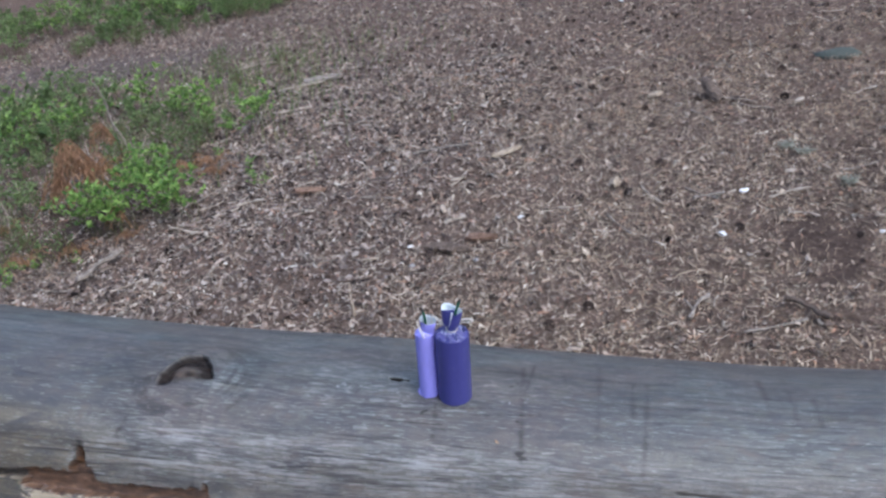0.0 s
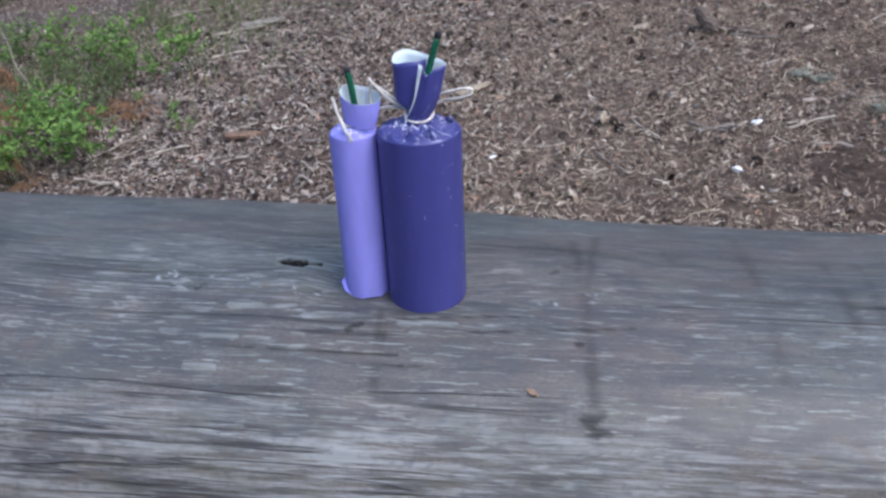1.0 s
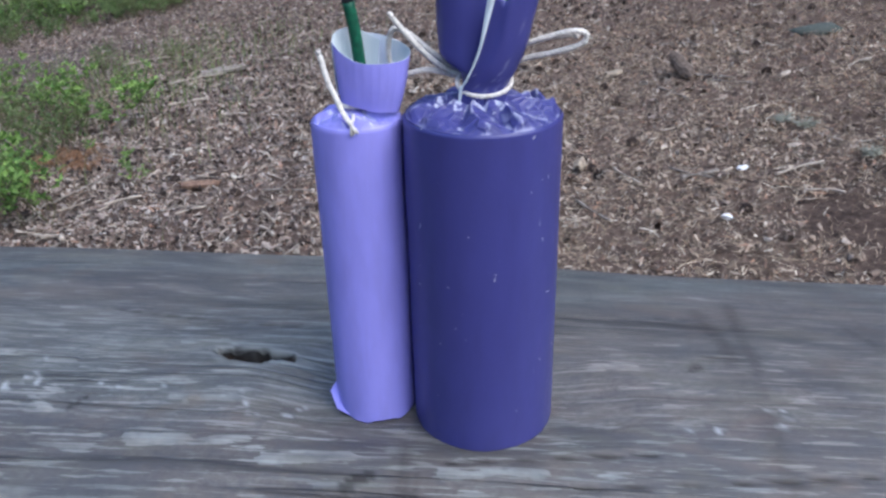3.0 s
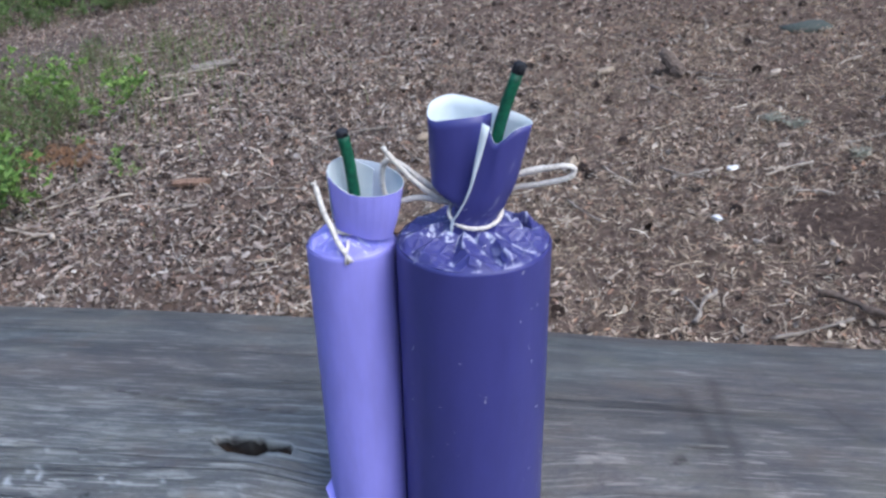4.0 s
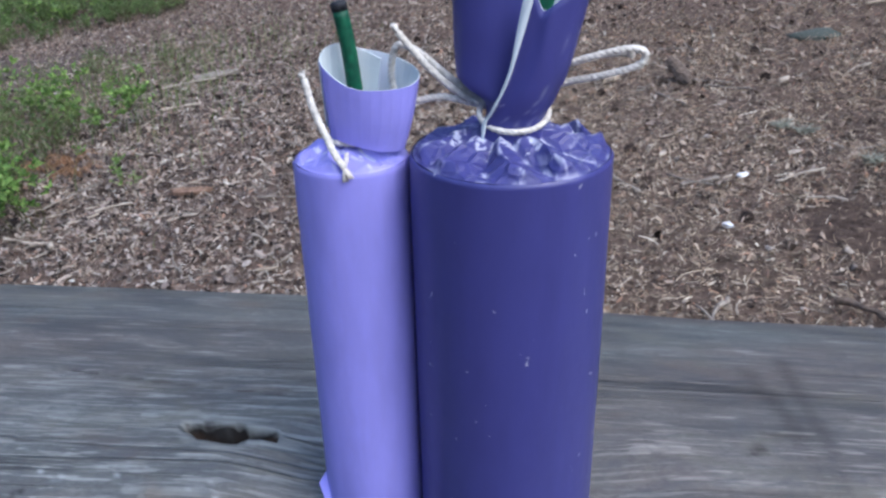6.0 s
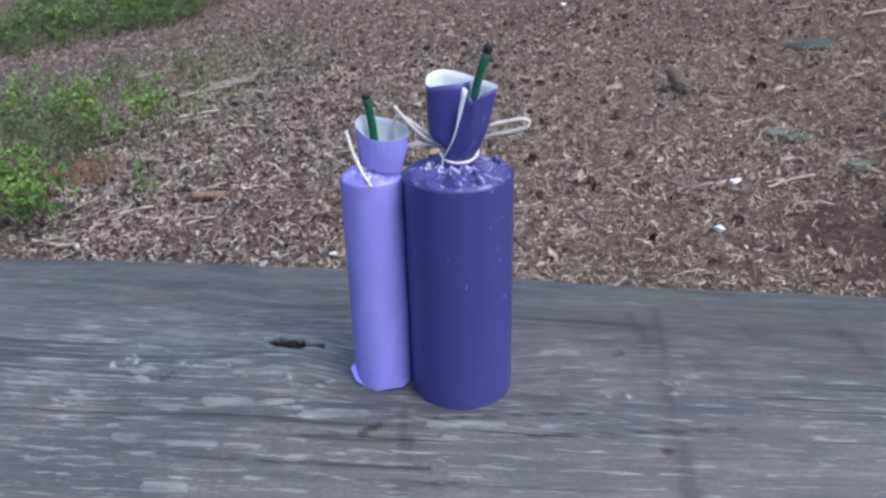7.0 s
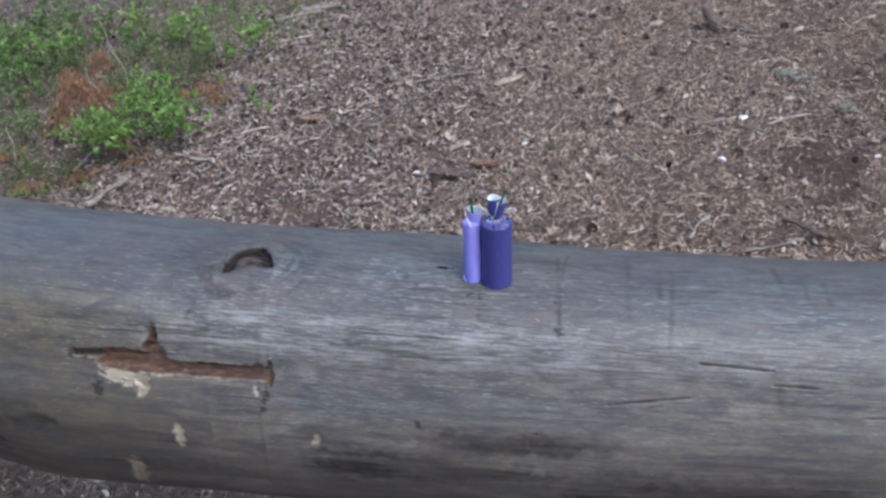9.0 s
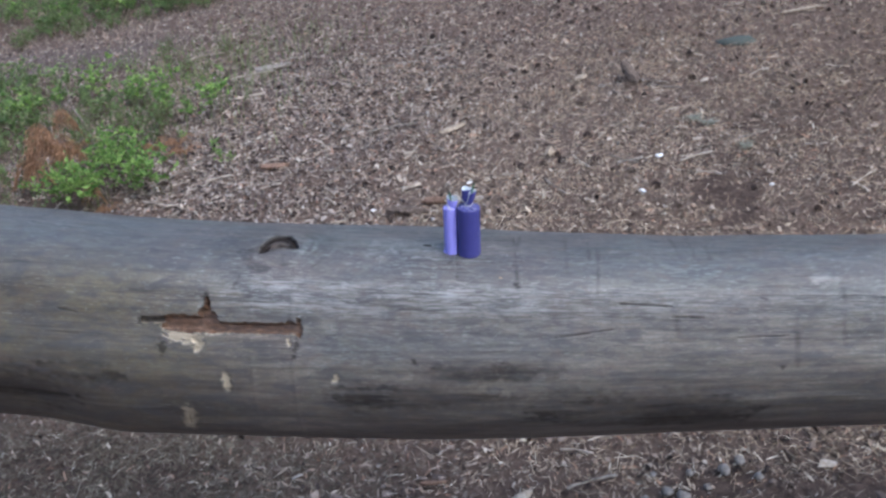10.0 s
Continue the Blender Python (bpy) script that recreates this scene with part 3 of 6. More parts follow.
def carve(S, D, v, wander, push, stain, rot, raw, flakes):
    """Cuts and stains the marks into the log's surface."""
    ragged = fractal(S * 90, v * 130, 41, 3) - 0.5
    torn = fractal(S * 130, v * 480, 43, 3) - 0.5

    def reach(mark, bend=0.0, rough=0.5):
        s0, d0, s1, d1, w = mark
        v0, v1 = radians(d0) * 0.205, radians(d1) * 0.205
        ds, dv = s1 - s0, v1 - v0
        k = np.clip(((S - s0) * ds + (v - v0) * dv) / (ds * ds + dv * dv + 1e-9), 0, 1)
        off = np.hypot(S - s0 - k * ds, v + bend * wander - v0 - k * dv)
        return off / (max(w, 1.5) * 0.0005) + rough * ragged, k

    def under(off, a=0.7, b=1.15):
        return 1 - smooth(a, b, off)

    for mark in GALLERY_MARKS:
        off, k = reach(mark, 0.6, 0.45)
        off = off + 0.4 * torn + 0.25 * (fractal(S * 240, v * 240, 45, 2) - 0.5)
        cut = under(off, 0.75, 1.05)
        push = np.where(cut > 0, np.minimum(push, push * (1 - cut) - 0.014 * cut + 0.004 * cut * (fractal(S * 40, v * 60, 42, 3) - 0.5)), push)
        rot = np.maximum(rot, under(off, 0.95, 1.15) * (0.12 if mark[0] < -0.35 else 1.0))
        # crumbs of raw wood along the torn lower edge
        lower = smooth(0.6, 2.0, D - mark[1] - (mark[3] - mark[1]) * k) if abs(mark[2] - mark[0]) > 0.03 else 0.0
        raw = np.maximum(raw, 0.75 * lower * (under(off, 1.15, 1.5) - under(off, 0.9, 1.1)) * smooth(0.50, 0.60, fractal(S * 70, v * 110, 49, 3)))
    for mark in RAW_MARKS:
        off, k = reach(mark, 0.0, 1.0)
        off = off + 1.9 * torn
        raw = np.maximum(raw, under(off, 0.8, 1.0) * (1 - rot) * (0.95 + 0.4 * torn))
        push = push - 0.003 * under(off) * (1 - rot)
    for mark in GREY_MARKS:
        raw = np.maximum(raw, 0.55 * under(reach((*mark[:4], 0.8 * mark[4]), 0.0, 1.6)[0] + 1.5 * torn))
    for mark in STAIN_MARKS + SPOT_MARKS:
        stain = np.maximum(stain, 0.65 * under(reach(mark, 0.0, 1.2)[0] + 1.8 * torn, 0.3, 1.1))
    for mark in BAR_MARKS:
        off, k = reach(mark, 0.3, 0.9)
        stain = np.maximum(stain, (0.26 if mark[0] > 0.3 else 0.30) * under(off / 1.3, 0.0, 1.4) * (0.35 + smooth(0.25, 0.65, fractal(S * 60, v * 50, 8, 3))))
    for mark in DARK_MARKS:
        off, k = reach((*mark[:4], 2.3 * mark[4]), 2.5, 1.6)
        streaky = 0.35 + 0.65 * smooth(0.32, 0.68, fractal(S * 9, v * 90, 47, 3))
        stain = np.maximum(stain, 0.72 * under(off / np.clip(5 * np.minimum(k, 1 - k) + 0.25, 0, 1), 0.0, 1.8) * streaky)
    for mark in CRACK_MARKS:
        off, k = reach((*mark[:4], mark[4] * (0.95 if mark[1] > 136 else 0.7)), 0.9, 0.7)
        ends = np.clip(8 * np.minimum(k, 1 - k) + 0.1, 0, 1)
        near = mark[1] < 136
        push = push - (0.0012 if near else 0.003) * under(off / ends, 0.0, 1.0)
        stain = np.maximum(stain, (0.7 if near else 1.0) * under(off / ends, 0.0, 0.9))
    for mark in GOUGE_MARKS:
        off, k = reach((*mark[:4], (1.3 if mark[4] < 3 else 1.9) * mark[4]), 0.2, 1.3)
        push = push - 0.005 * under(off, 0.4, 1.0)
        stain = np.maximum(stain, under(off, 0.8, 1.2))
        rot = np.maximum(rot, 0.35 * under(off, 0.1, 0.6))
        flakes = np.maximum(flakes, 0.7 * under(off, 1.2, 2.2) * (1 - under(off, 0.9, 1.2)))
    for mark in FLAKE_MARKS:
        off, k = reach(mark, 0.5, 1.3)
        flakes = np.maximum(flakes, under(off, 0.4, 1.15))
        push = push + 0.0008 * under(off)
    # drying checks along the grain
    rng = np.random.default_rng(5)
    for _ in range(36):
        s0, d0 = rng.uniform(-1.1, 1.1), rng.uniform(70, 215)
        off, k = reach((s0, d0, s0 + rng.uniform(0.08, 0.4), d0 + rng.uniform(-1.0, 1.0), 2.2), 0.25, 0.8)
        ends = np.clip(6 * np.minimum(k, 1 - k), 0, 1)
        depth = rng.uniform(0.3, 0.8)
        push = push - 0.0014 * depth * under(off / (ends + 0.05), 0.0, 1.0)
        stain = np.maximum(stain, 0.4 * depth * under(off / (ends + 0.05), 0.0, 0.9))
    # the knot: a swelling with a sunken eye, a dark groove under its arched upper rim, a tan heart, the grain flowing round it
    ks, kv = S - KNOT[0] - 0.014, v - radians(KNOT[1]) * 0.205 - 0.004
    push = push + 0.010 * np.exp(-(ks / 0.10) ** 2 - (kv / 0.05) ** 2)
    arch = np.minimum(kv + 0.027 - 28 * (ks + 0.001) ** 2, 1.0 * (0.035 - np.abs(ks + 0.001))) + 0.007 * ragged + 0.003 * torn          # metres below the upper rim
    fade = 1 - smooth(0.006, 0.020, kv + 0.22 * ks + 0.006 * ragged)       # the lower side runs out into the wood
    inside = smooth(-0.004, 0.004, arch) * fade
    groove = inside * (1 - smooth(0.007, 0.020, arch + 0.005 * torn))
    push = push - 0.0055 * groove - 0.002 * inside
    push = push + 0.003 * np.exp(-((arch + 0.005) / 0.005) ** 2) * np.exp(-(ks / 0.035) ** 4)
    heart = np.exp(-((ks + 0.005) / 0.015) ** 2 - ((kv - 0.003) / 0.008) ** 2)
    core = np.exp(-((ks - 0.001) / 0.007) ** 2 - ((kv - 0.005) / 0.004) ** 2)
    push = push + 0.003 * heart
    stain = np.maximum(stain, np.clip(1.2 * groove * (1 - 0.6 * heart) + 0.92 * inside * (1 - 0.55 * heart) + 0.7 * core, 0, 1) * (0.95 + 0.2 * torn))
    rot = np.maximum(rot, inside * np.clip(0.03 + 0.42 * heart + 0.12 * torn, 0, 0.7) * (1 - core))
    raw = np.maximum(raw, 0.12 * inside * heart * (1 - core) * smooth(0.35, 0.6, value_noise(S * 220, v * 220, 4)))
    stain = np.maximum(stain, 0.5 * np.exp(-(np.minimum(arch, 0) / 0.007) ** 2) * fade * np.exp(-(ks / 0.05) ** 4) * (0.8 + torn))
    stain = np.maximum(stain, 0.85 * np.exp(-((ks + 0.030) / 0.017) ** 2 - ((kv - 0.009) / 0.010) ** 2) * (0.85 + torn))
    stain = np.maximum(stain, 0.6 * np.exp(-((ks - 0.026) / 0.012) ** 2 - ((kv - 0.001) / 0.010) ** 2) * (0.85 + torn))
    tail = np.exp(-((ks + 0.050) / 0.026) ** 2 - ((kv - 0.016 + 0.12 * (ks + 0.05)) / 0.008) ** 2)
    stain = np.maximum(stain, 0.8 * tail * (0.8 + ragged))
    round_it = np.hypot(ks / 1.35, kv + 0.004)
    rings = smooth(0.50, 0.66, fractal(round_it * 260, np.arctan2(kv, ks) * 2.2, 49, 3)) * np.exp(-((round_it - 0.042) / 0.018) ** 2)
    flakes = np.maximum(flakes, 0.35 * rings * (ks > -0.045) * (arch < 0))
    soot = smooth(0.45, 0.62, fractal(round_it * 150 + 7, np.arctan2(kv, ks) * 1.4, 53, 3)) * np.exp(-((round_it - 0.050) / 0.028) ** 2)
    stain = np.maximum(stain, 0.30 * soot * (1 - inside))
    stain = np.maximum(stain, 0.30 * np.exp(-((ks + 0.085) / 0.05) ** 2 - ((kv - 0.010) / 0.025) ** 2))
    return push, stain, rot, raw, flakes


def scuffs(S, v):
    """Small white scratches in loose groups."""
    out, r = np.zeros_like(S), np.random.default_rng(23)
    for s0, d0, many in ((0.040, 109.7, 4), (0.048, 110.6, 2), (0.078, 111.0, 2), (0.118, 113.2, 4), (0.140, 113.4, 1), (0.262, 112.5, 2), (0.276, 111.5, 2), (0.10, 112.2, 2), (0.30, 110.0, 1)):
        for _ in range(many):
            a, b = s0 + r.normal(0, 0.008), radians(d0) * 0.205 + r.normal(0, 0.004)
            w, l = r.uniform(0, 3.14), r.uniform(0.0012, 0.0035)
            along = (S - a) * math.cos(w) + (v - b) * math.sin(w)
            off = np.abs(-(S - a) * math.sin(w) + (v - b) * math.cos(w) + 120 * along ** 2)
            out = np.maximum(out, (1 - smooth(0.0005, 0.0012, off)) * (1 - smooth(0.7, 1.1, np.abs(along) / l)))
    return 0.5 * out * smooth(0.3, 0.6, fractal(S * 700, v * 700, 29, 2))


def build_log():
    s = np.concatenate([np.arange(-3.3, -1.11, 0.02), np.arange(-1.1, -0.4215, 0.003), np.arange(-0.42, 0.5995, 0.0016), np.arange(0.6, 1.1485, 0.003), np.arange(1.15, 5.3, 0.02)])
    a = np.radians(np.concatenate([np.arange(40, 89.5, 0.8), np.arange(90, 135.8, 0.36), np.arange(136, 163.8, 0.46), np.arange(164, 224.8, 0.8), np.arange(225, 397, 4.0)]))
    S, A = np.meshgrid(s, a, indexing="ij")
    x, y, z, r = log_point(S, A)
    D = np.degrees(A)
    v = A * 0.205
    stain, rot, raw, flakes = (np.zeros_like(S) for _ in range(4))
    # fibres and weathered ridges
    wander = 0.012 * (fractal(S * 3, v * 8, 5, 3) - 0.5)
    push = 0.0010 * (fractal(S * 5, (v + wander) * 160, 31, 3) - 0.5) + 0.003 * (fractal(S * 2.5, (v + wander) * 30, 35, 3) - 0.5)
    push, stain, rot, raw, flakes = carve(S, D, v, wander, push, stain, rot, raw, flakes)
    y, z = y + push * np.cos(A), z + push * np.sin(A)
    d = np.hypot((x - STAND[0]) / 0.045, (y - STAND[1]) / 0.026)
    flat = (1 - smooth(0.8, 1.5, d)) * (z > 1.0)
    z = z * (1 - flat) + (STAND[2] + math.tan(radians(5)) * (y - STAND[1]) + 0.35 * push) * flat
    front = smooth(121, 147, D + 26 * (fractal(S * 2.2, v * 7, 83, 3) - 0.5))
    bleached = smooth(127, 136, D) * (1 - smooth(140, 152, D)) * smooth(-0.32, -0.15, S) * (1 - 0.6 * smooth(0.25, 0.6, S)) * (0.35 + 1.1 * fractal(S * 5, v * 40, 87, 3))
    # olive towards the left end, darkened partly to paint in lens falloff
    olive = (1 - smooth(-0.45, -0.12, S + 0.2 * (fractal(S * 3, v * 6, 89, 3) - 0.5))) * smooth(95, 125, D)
    brown = (0.8 * np.exp(-((S - 0.26) / 0.30) ** 2 - ((D - 124) / 20) ** 2) * (0.5 + fractal(S * 14, v * 40, 85, 3)))
    scaly = 1.1 * np.exp(-((S - 0.05) / 0.20) ** 2 - ((D - 109) / 13) ** 2) + 0.7 * smooth(126, 132, D) * (1 - smooth(140, 150, D)) * np.exp(-(S / 0.3) ** 4) - 0.12
    scaly = scaly + 1.1 * np.exp(-((S - 0.0) / 0.17) ** 2 - ((D - 167) / 12) ** 2)
    scaly = scaly - 0.9 * smooth(150, 170, D) - 0.6 * (1 - smooth(-0.5, -0.25, S)) * smooth(95, 115, D)
    brown = np.maximum(brown, 0.75 * np.exp(-((S - 0.02) / 0.36) ** 4) * smooth(106, 116, D) * (1 - smooth(125, 133, D)) * (0.5 + fractal(S * 10, v * 40, 86, 3)))
    chalk = scuffs(S, v)
    slaty = np.exp(-((D - 161 + 8 * S) / 8) ** 2) * smooth(-0.14, -0.08, S) * (1 - smooth(0.30, 0.55, S)) * (0.4 + 1.0 * fractal(S * 5, v * 30, 88, 3))
    slaty = np.maximum(slaty, 0.8 * (1 - smooth(-0.30, -0.16, S)) * smooth(-1.0, -0.6, S) * smooth(80, 95, D) * (1 - smooth(118, 134, D)) * (0.4 + fractal(S * 6, v * 30, 90, 3)))
    # darker towards the underside, starting higher at the left end
    darkened = smooth(172, 205, D + 22 * (fractal(S * 1.6, v * 6, 77, 3) - 0.5) + 20 * (1 - smooth(-0.7, 0.0, S)) + 6 * smooth(0.2, 0.6, S)) * (D < 330)
    n, m = S.shape
    idx = np.arange(n * m).reshape(n, m)
    nxt = np.roll(idx, -1, axis=1)
    quads = np.stack([idx[:-1], idx[1:], nxt[1:], nxt[:-1]], -1).reshape(-1, 4)
    me = fast_mesh("log", np.stack([x, y, z], -1).reshape(-1, 3), quads, True)
    uv = me.uv_layers.new(name="UVMap")
    flatuv = np.stack([S, v], -1).reshape(-1, 2)[quads.reshape(-1)]
    uv.data.foreach_set("uv", flatuv.astype(np.float32).ravel())
    for key, val in (("stain", stain), ("rot", rot), ("raw", raw), ("darkened", darkened), ("flakes", flakes), ("brown", brown), ("front", front), ("bleached", bleached), ("olive", olive), ("scaly", scaly), ("slaty", slaty), ("chalk", chalk)):
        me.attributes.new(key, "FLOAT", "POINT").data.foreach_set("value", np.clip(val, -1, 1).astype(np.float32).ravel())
    log = thing("fallen_log", pose(0, 0, 0), "thick barkless weathered grey log lying clear of the ground", "log")
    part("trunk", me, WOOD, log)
    # sawn ends
    for k, name in ((0, "sawn_end"), (-1, "sawn_end")):
        ring = np.stack([x[k], y[k], z[k]], -1)
        c = ring.mean(0)
        verts = list(ring) + list(c + (ring - c) * 0.5) + [c]
        faces = []
        for i in range(m):
            j = (i + 1) % m
            q = [(i, j, m + j, m + i), (m + i, m + j, 2 * m)]
            faces += [f[::-1] for f in q] if k == -1 else q
        part(name, mesh_of("sawn_end", verts, faces), PALE_WOOD, log, "pale sawn end grain")
    return log


build_log()


# ---- the two paper-wrapped tubes ----
def sheet(sections, thick, along=5, up=5, wobble=0.0, seed=0):
    """A standing paper sheet lofted through open outlines, given in millimetres from the lowest up:
    coloured outside (slot 0), white inside and on its edges (slot 1)."""
    cols = [spline([Vector(p) * 0.001 for p in column], up) for column in zip(*sections)]
    grid = [spline([c[j] for c in cols], along) for j in range(len(cols[0]))]
    rows, n = len(grid) - 1, len(grid[0])
    outer = []
    for j, line in enumerate(grid):
        for i, p in enumerate(line):
            w = wobble * (float(fractal(np.array(i * 0.16 + 3.0), np.array(j * 0.22 + 1.0), seed, 3)) - 0.5) * min(1.0, j / 4)
            outer.append(Vector((p.x + w, p.y - w, p.z)))
    inner = []
    for j in range(rows + 1):
        for i in range(n):
            a = outer[j * n + min(i + 1, n - 1)] - outer[j * n + max(i - 1, 0)]
            side = Vector((-a.y, a.x, 0))
            inner.append(outer[j * n + i] + (side.normalized() if side.length > 1e-9 else side) * thick)
    k, faces, slots = len(outer), [], []
    for j in range(rows):
        for i in range(n - 1):
            a, b, c, d = j * n + i, j * n + i + 1, (j + 1) * n + i + 1, (j + 1) * n + i
            faces += [(a, b, c, d), (k + d, k + c, k + b, k + a)]
            slots += [0, 1]
    for i in range(n - 1):
        a, b = rows * n + i, rows * n + i + 1
        faces += [(a, b, k + b, k + a)]
        slots += [1]
    for j in range(rows):
        for i in (0, n - 1):
            a, b = j * n + i, (j + 1) * n + i
            faces += [(a, b, k + b, k + a)]
            slots += [1]
    return outer + inner, faces, slots


def twine(points, radius, steps=9, turns_per_m=420):
    """Two plies laid round each other along a line."""
    line = spline(points, steps)
    dense = []
    for a, b in zip(line, line[1:]):
        dense += [a.lerp(b, k / 3) for k in range(3)]
    dense.append(line[-1])
    verts, faces, run = [], [], 0.0
    for ply in range(2):
        run, pts = 0.0, []
        for i, p in enumerate(dense):
            d = (dense[min(i + 1, len(dense) - 1)] - dense[max(i - 1, 0)]).normalized()
            a = d.orthogonal().normalized() if abs(d.z) > 0.9 else d.cross(Vector((0, 0, 1))).normalized()
            b = d.cross(a)
            if i:
                run += (p - dense[i - 1]).length
            w = 2 * math.pi * (run * turns_per_m + ply / 2)
            pts.append(p + (a * math.cos(w) + b * math.sin(w)) * radius * 0.22)
        v, f = tube(pts, radius * 0.76, 7)
        faces += [tuple(k + len(verts) for k in g) for g in f]
        verts += v
    return verts, faces


def frayed(at, way, length, rng, strands=9):
    verts, faces = [], []
    for _ in range(strands):
        spread = Vector([rng.uniform(-1, 1) for _ in range(3)]) * 0.35
        w = (Vector(way).normalized() + spread).normalized() * length * rng.uniform(0.5, 1.0)
        v, f = tube([at, Vector(at) + w * 0.5 + spread * length * 0.1, Vector(at) + w], 0.00028, 4)
        faces += [tuple(k + len(verts) for k in g) for g in f]
        verts += v
    return verts, faces


def joined(*pieces):
    verts, faces = [], []
    for v, f in pieces:
        faces += [tuple(k + len(verts) for k in g) for g in f]
        verts += list(v)
    return verts, faces


def paper_tube(radius, height, ragged):
    """The wrapped body: a round tube with a lapped seam, its lower edge folded under."""
    n, levels = 72, [0.0, 0.008, 0.014, 0.03, 0.06, 0.1, 0.17, 0.24, 0.31, 0.38, 0.45, 0.52, 0.59, 0.66, 0.73, 0.8, 0.86, 0.92, 0.965, 0.988, 0.994, 0.998, 1.0]
    verts, faces = [], []
    for j, t in enumerate(levels):
        for i in range(n):
            w = 2 * math.pi * i / n
            r = radius * (1 + 0.006 * math.sin(3 * w + 2 * t) + 0.004 * math.sin(7 * w - 5 * t) + 0.012 * (float(fractal(np.array(2 + 1.3 * math.cos(w)), np.array(3 + 1.3 * math.sin(w) + 4 * t), 57, 3)) - 0.5))
            if 0.30 < (i / n) % 1 < 0.55:
                r += 0.00025
            z = t * height
            if j == 0:
                z = max(0.0, ragged * (0.5 + 0.5 * math.sin(5 * w) * math.sin(11 * w + 1)))
                r *= 1.0 + (0.03 * math.sin(6 * w) if ragged else -0.035)
            if t >= 0.994:
                r -= radius * 0.022 * (t - 0.994) / 0.006
            verts.append((r * math.cos(w), r * math.sin(w), z))
    for j in range(len(levels) - 1):
        for i in range(n):
            k = (i + 1) % n
            faces.append((j * n + i, j * n + k, (j + 1) * n + k, (j + 1) * n + i))
    base = len(verts)
    verts.append((0, 0, 0.0004))
    faces += [((i + 1) % n, i, base) for i in range(n)]
    return mesh_of("paper_tube", verts, faces)


def gathered_top(radius, neck, rise, folds, deep, seed):
    """The paper pulled together over the tube's end: flat-sided pleats with whitened creases, scuffs and one torn pocket."""
    r0 = np.random.default_rng(seed)
    n, m = 240, 40
    w = np.linspace(0, 2 * np.pi, n, endpoint=False)
    k = np.linspace(0, 1, m)
    W, K = np.meshgrid(w, k, indexing="ij")
    lines = np.sort((np.arange(2 * folds) + r0.uniform(-0.36, 0.36, 2 * folds)) * np.pi / folds)
    level = np.where(np.arange(2 * folds) % 2 == 0, 1.0, -1.0) * r0.uniform(0.3, 1.0, 2 * folds)
    bend = 0.55 * K + 0.25 * np.sin(3 * K + 2) * (fractal(np.cos(W) * 1.5 + 5, np.sin(W) * 1.5, seed, 2) - 0.5) * 2
    at = (W + bend) % (2 * np.pi)
    ang = np.concatenate([lines - 2 * np.pi, lines, lines + 2 * np.pi])
    lev = np.concatenate([level] * 3)
    facet = np.interp(at.ravel(), ang, lev).reshape(at.shape)
    gap = np.abs(at[..., None] - ang[None, None, :]).min(-1)
    r = radius * 0.975 * (1 - K) + neck * K
    env = smooth(0.0, 0.16, K) * (1 - 0.55 * smooth(0.5, 1.0, K))
    r = r * (1 + 0.012 * facet * (1 - smooth(0.0, 0.2, K)))
    cx, cy = r * np.cos(W), r * np.sin(W)
    unit = 0.0208 / radius
    z = rise * (0.25 * smooth(0.0, 0.12, K) + 0.75 * K ** 1.6) + deep * 0.55 * env * facet
    # flat crumple facets and puckers between the pleats
    def shards(scale):
        a = np.stack([cx * scale * unit, cy * scale * unit], -1)
        seeds = r0.uniform(-1, 1, (90, 2)) * radius * scale * unit
        lean = r0.normal(0, 1, (90, 3))
        d = ((a[..., None, :] - seeds) ** 2).sum(-1)
        near = d.argsort(-1)[..., :2]
        who = near[..., 0]
        gapw = np.sqrt(np.take_along_axis(d, near[..., 1:2], -1)[..., 0]) - np.sqrt(np.take_along_axis(d, near[..., :1], -1)[..., 0])
        local = a - seeds[who]
        return 0.5 * lean[who, 2] + lean[who, 0] * local[..., 0] + lean[who, 1] * local[..., 1], gapw

    flat1, edge1 = shards(200.0)
    z = z + 0.085 * deep * env * np.clip(flat1, -1.2, 1.2) + 0.10 * deep * env * (fractal(cx * 700, cy * 700, seed + 9, 3) - 0.5)
    turn = np.angle(np.exp(1j * (W - radians(30))))
    pocket = smooth(0.25, 0.75, np.exp(-(turn / 0.34) ** 2 - ((K - 0.40) / 0.17) ** 2) + 0.5 * (fractal(cx * 500, cy * 500, seed + 3, 2) - 0.5))
    z = z - 1.9 * deep * pocket
    broken = fractal(cx * 420 + 8, cy * 420, seed + 15, 3)
    crease = (1 - smooth(0.00015, 0.0005, gap * r)) * smooth(0.02, 0.12, K) * smooth(0.46, 0.62, broken) * 0.75
    crease = np.maximum(crease, 0.22 * (1 - smooth(0.02, 0.07, edge1)) * env * smooth(0.46, 0.58, fractal(cx * 220, cy * 220, seed + 37, 2)))
    for deg, kk, wide in ((192, 0.58, 0.36), (222, 0.74, 0.34), (300, 0.70, 0.10), (14, 0.36, 0.30), (58, 0.36, 0.34), (262, 0.90, 0.4)):
        turn = np.angle(np.exp(1j * (W - radians(deg))))
        patch = np.exp(-(turn / wide) ** 2 - ((K - kk) / 0.17) ** 2)
        fleck = fractal(at * 9 + 3, K * 26, seed + 21, 3) * 0.5 + 0.5 * fractal(cx * 1300, cy * 1300, seed + 23, 2)
        crease = np.maximum(crease, 0.9 * smooth(0.50, 0.57, fleck * (0.62 + 0.55 * patch)) * smooth(0.15, 0.5, patch))
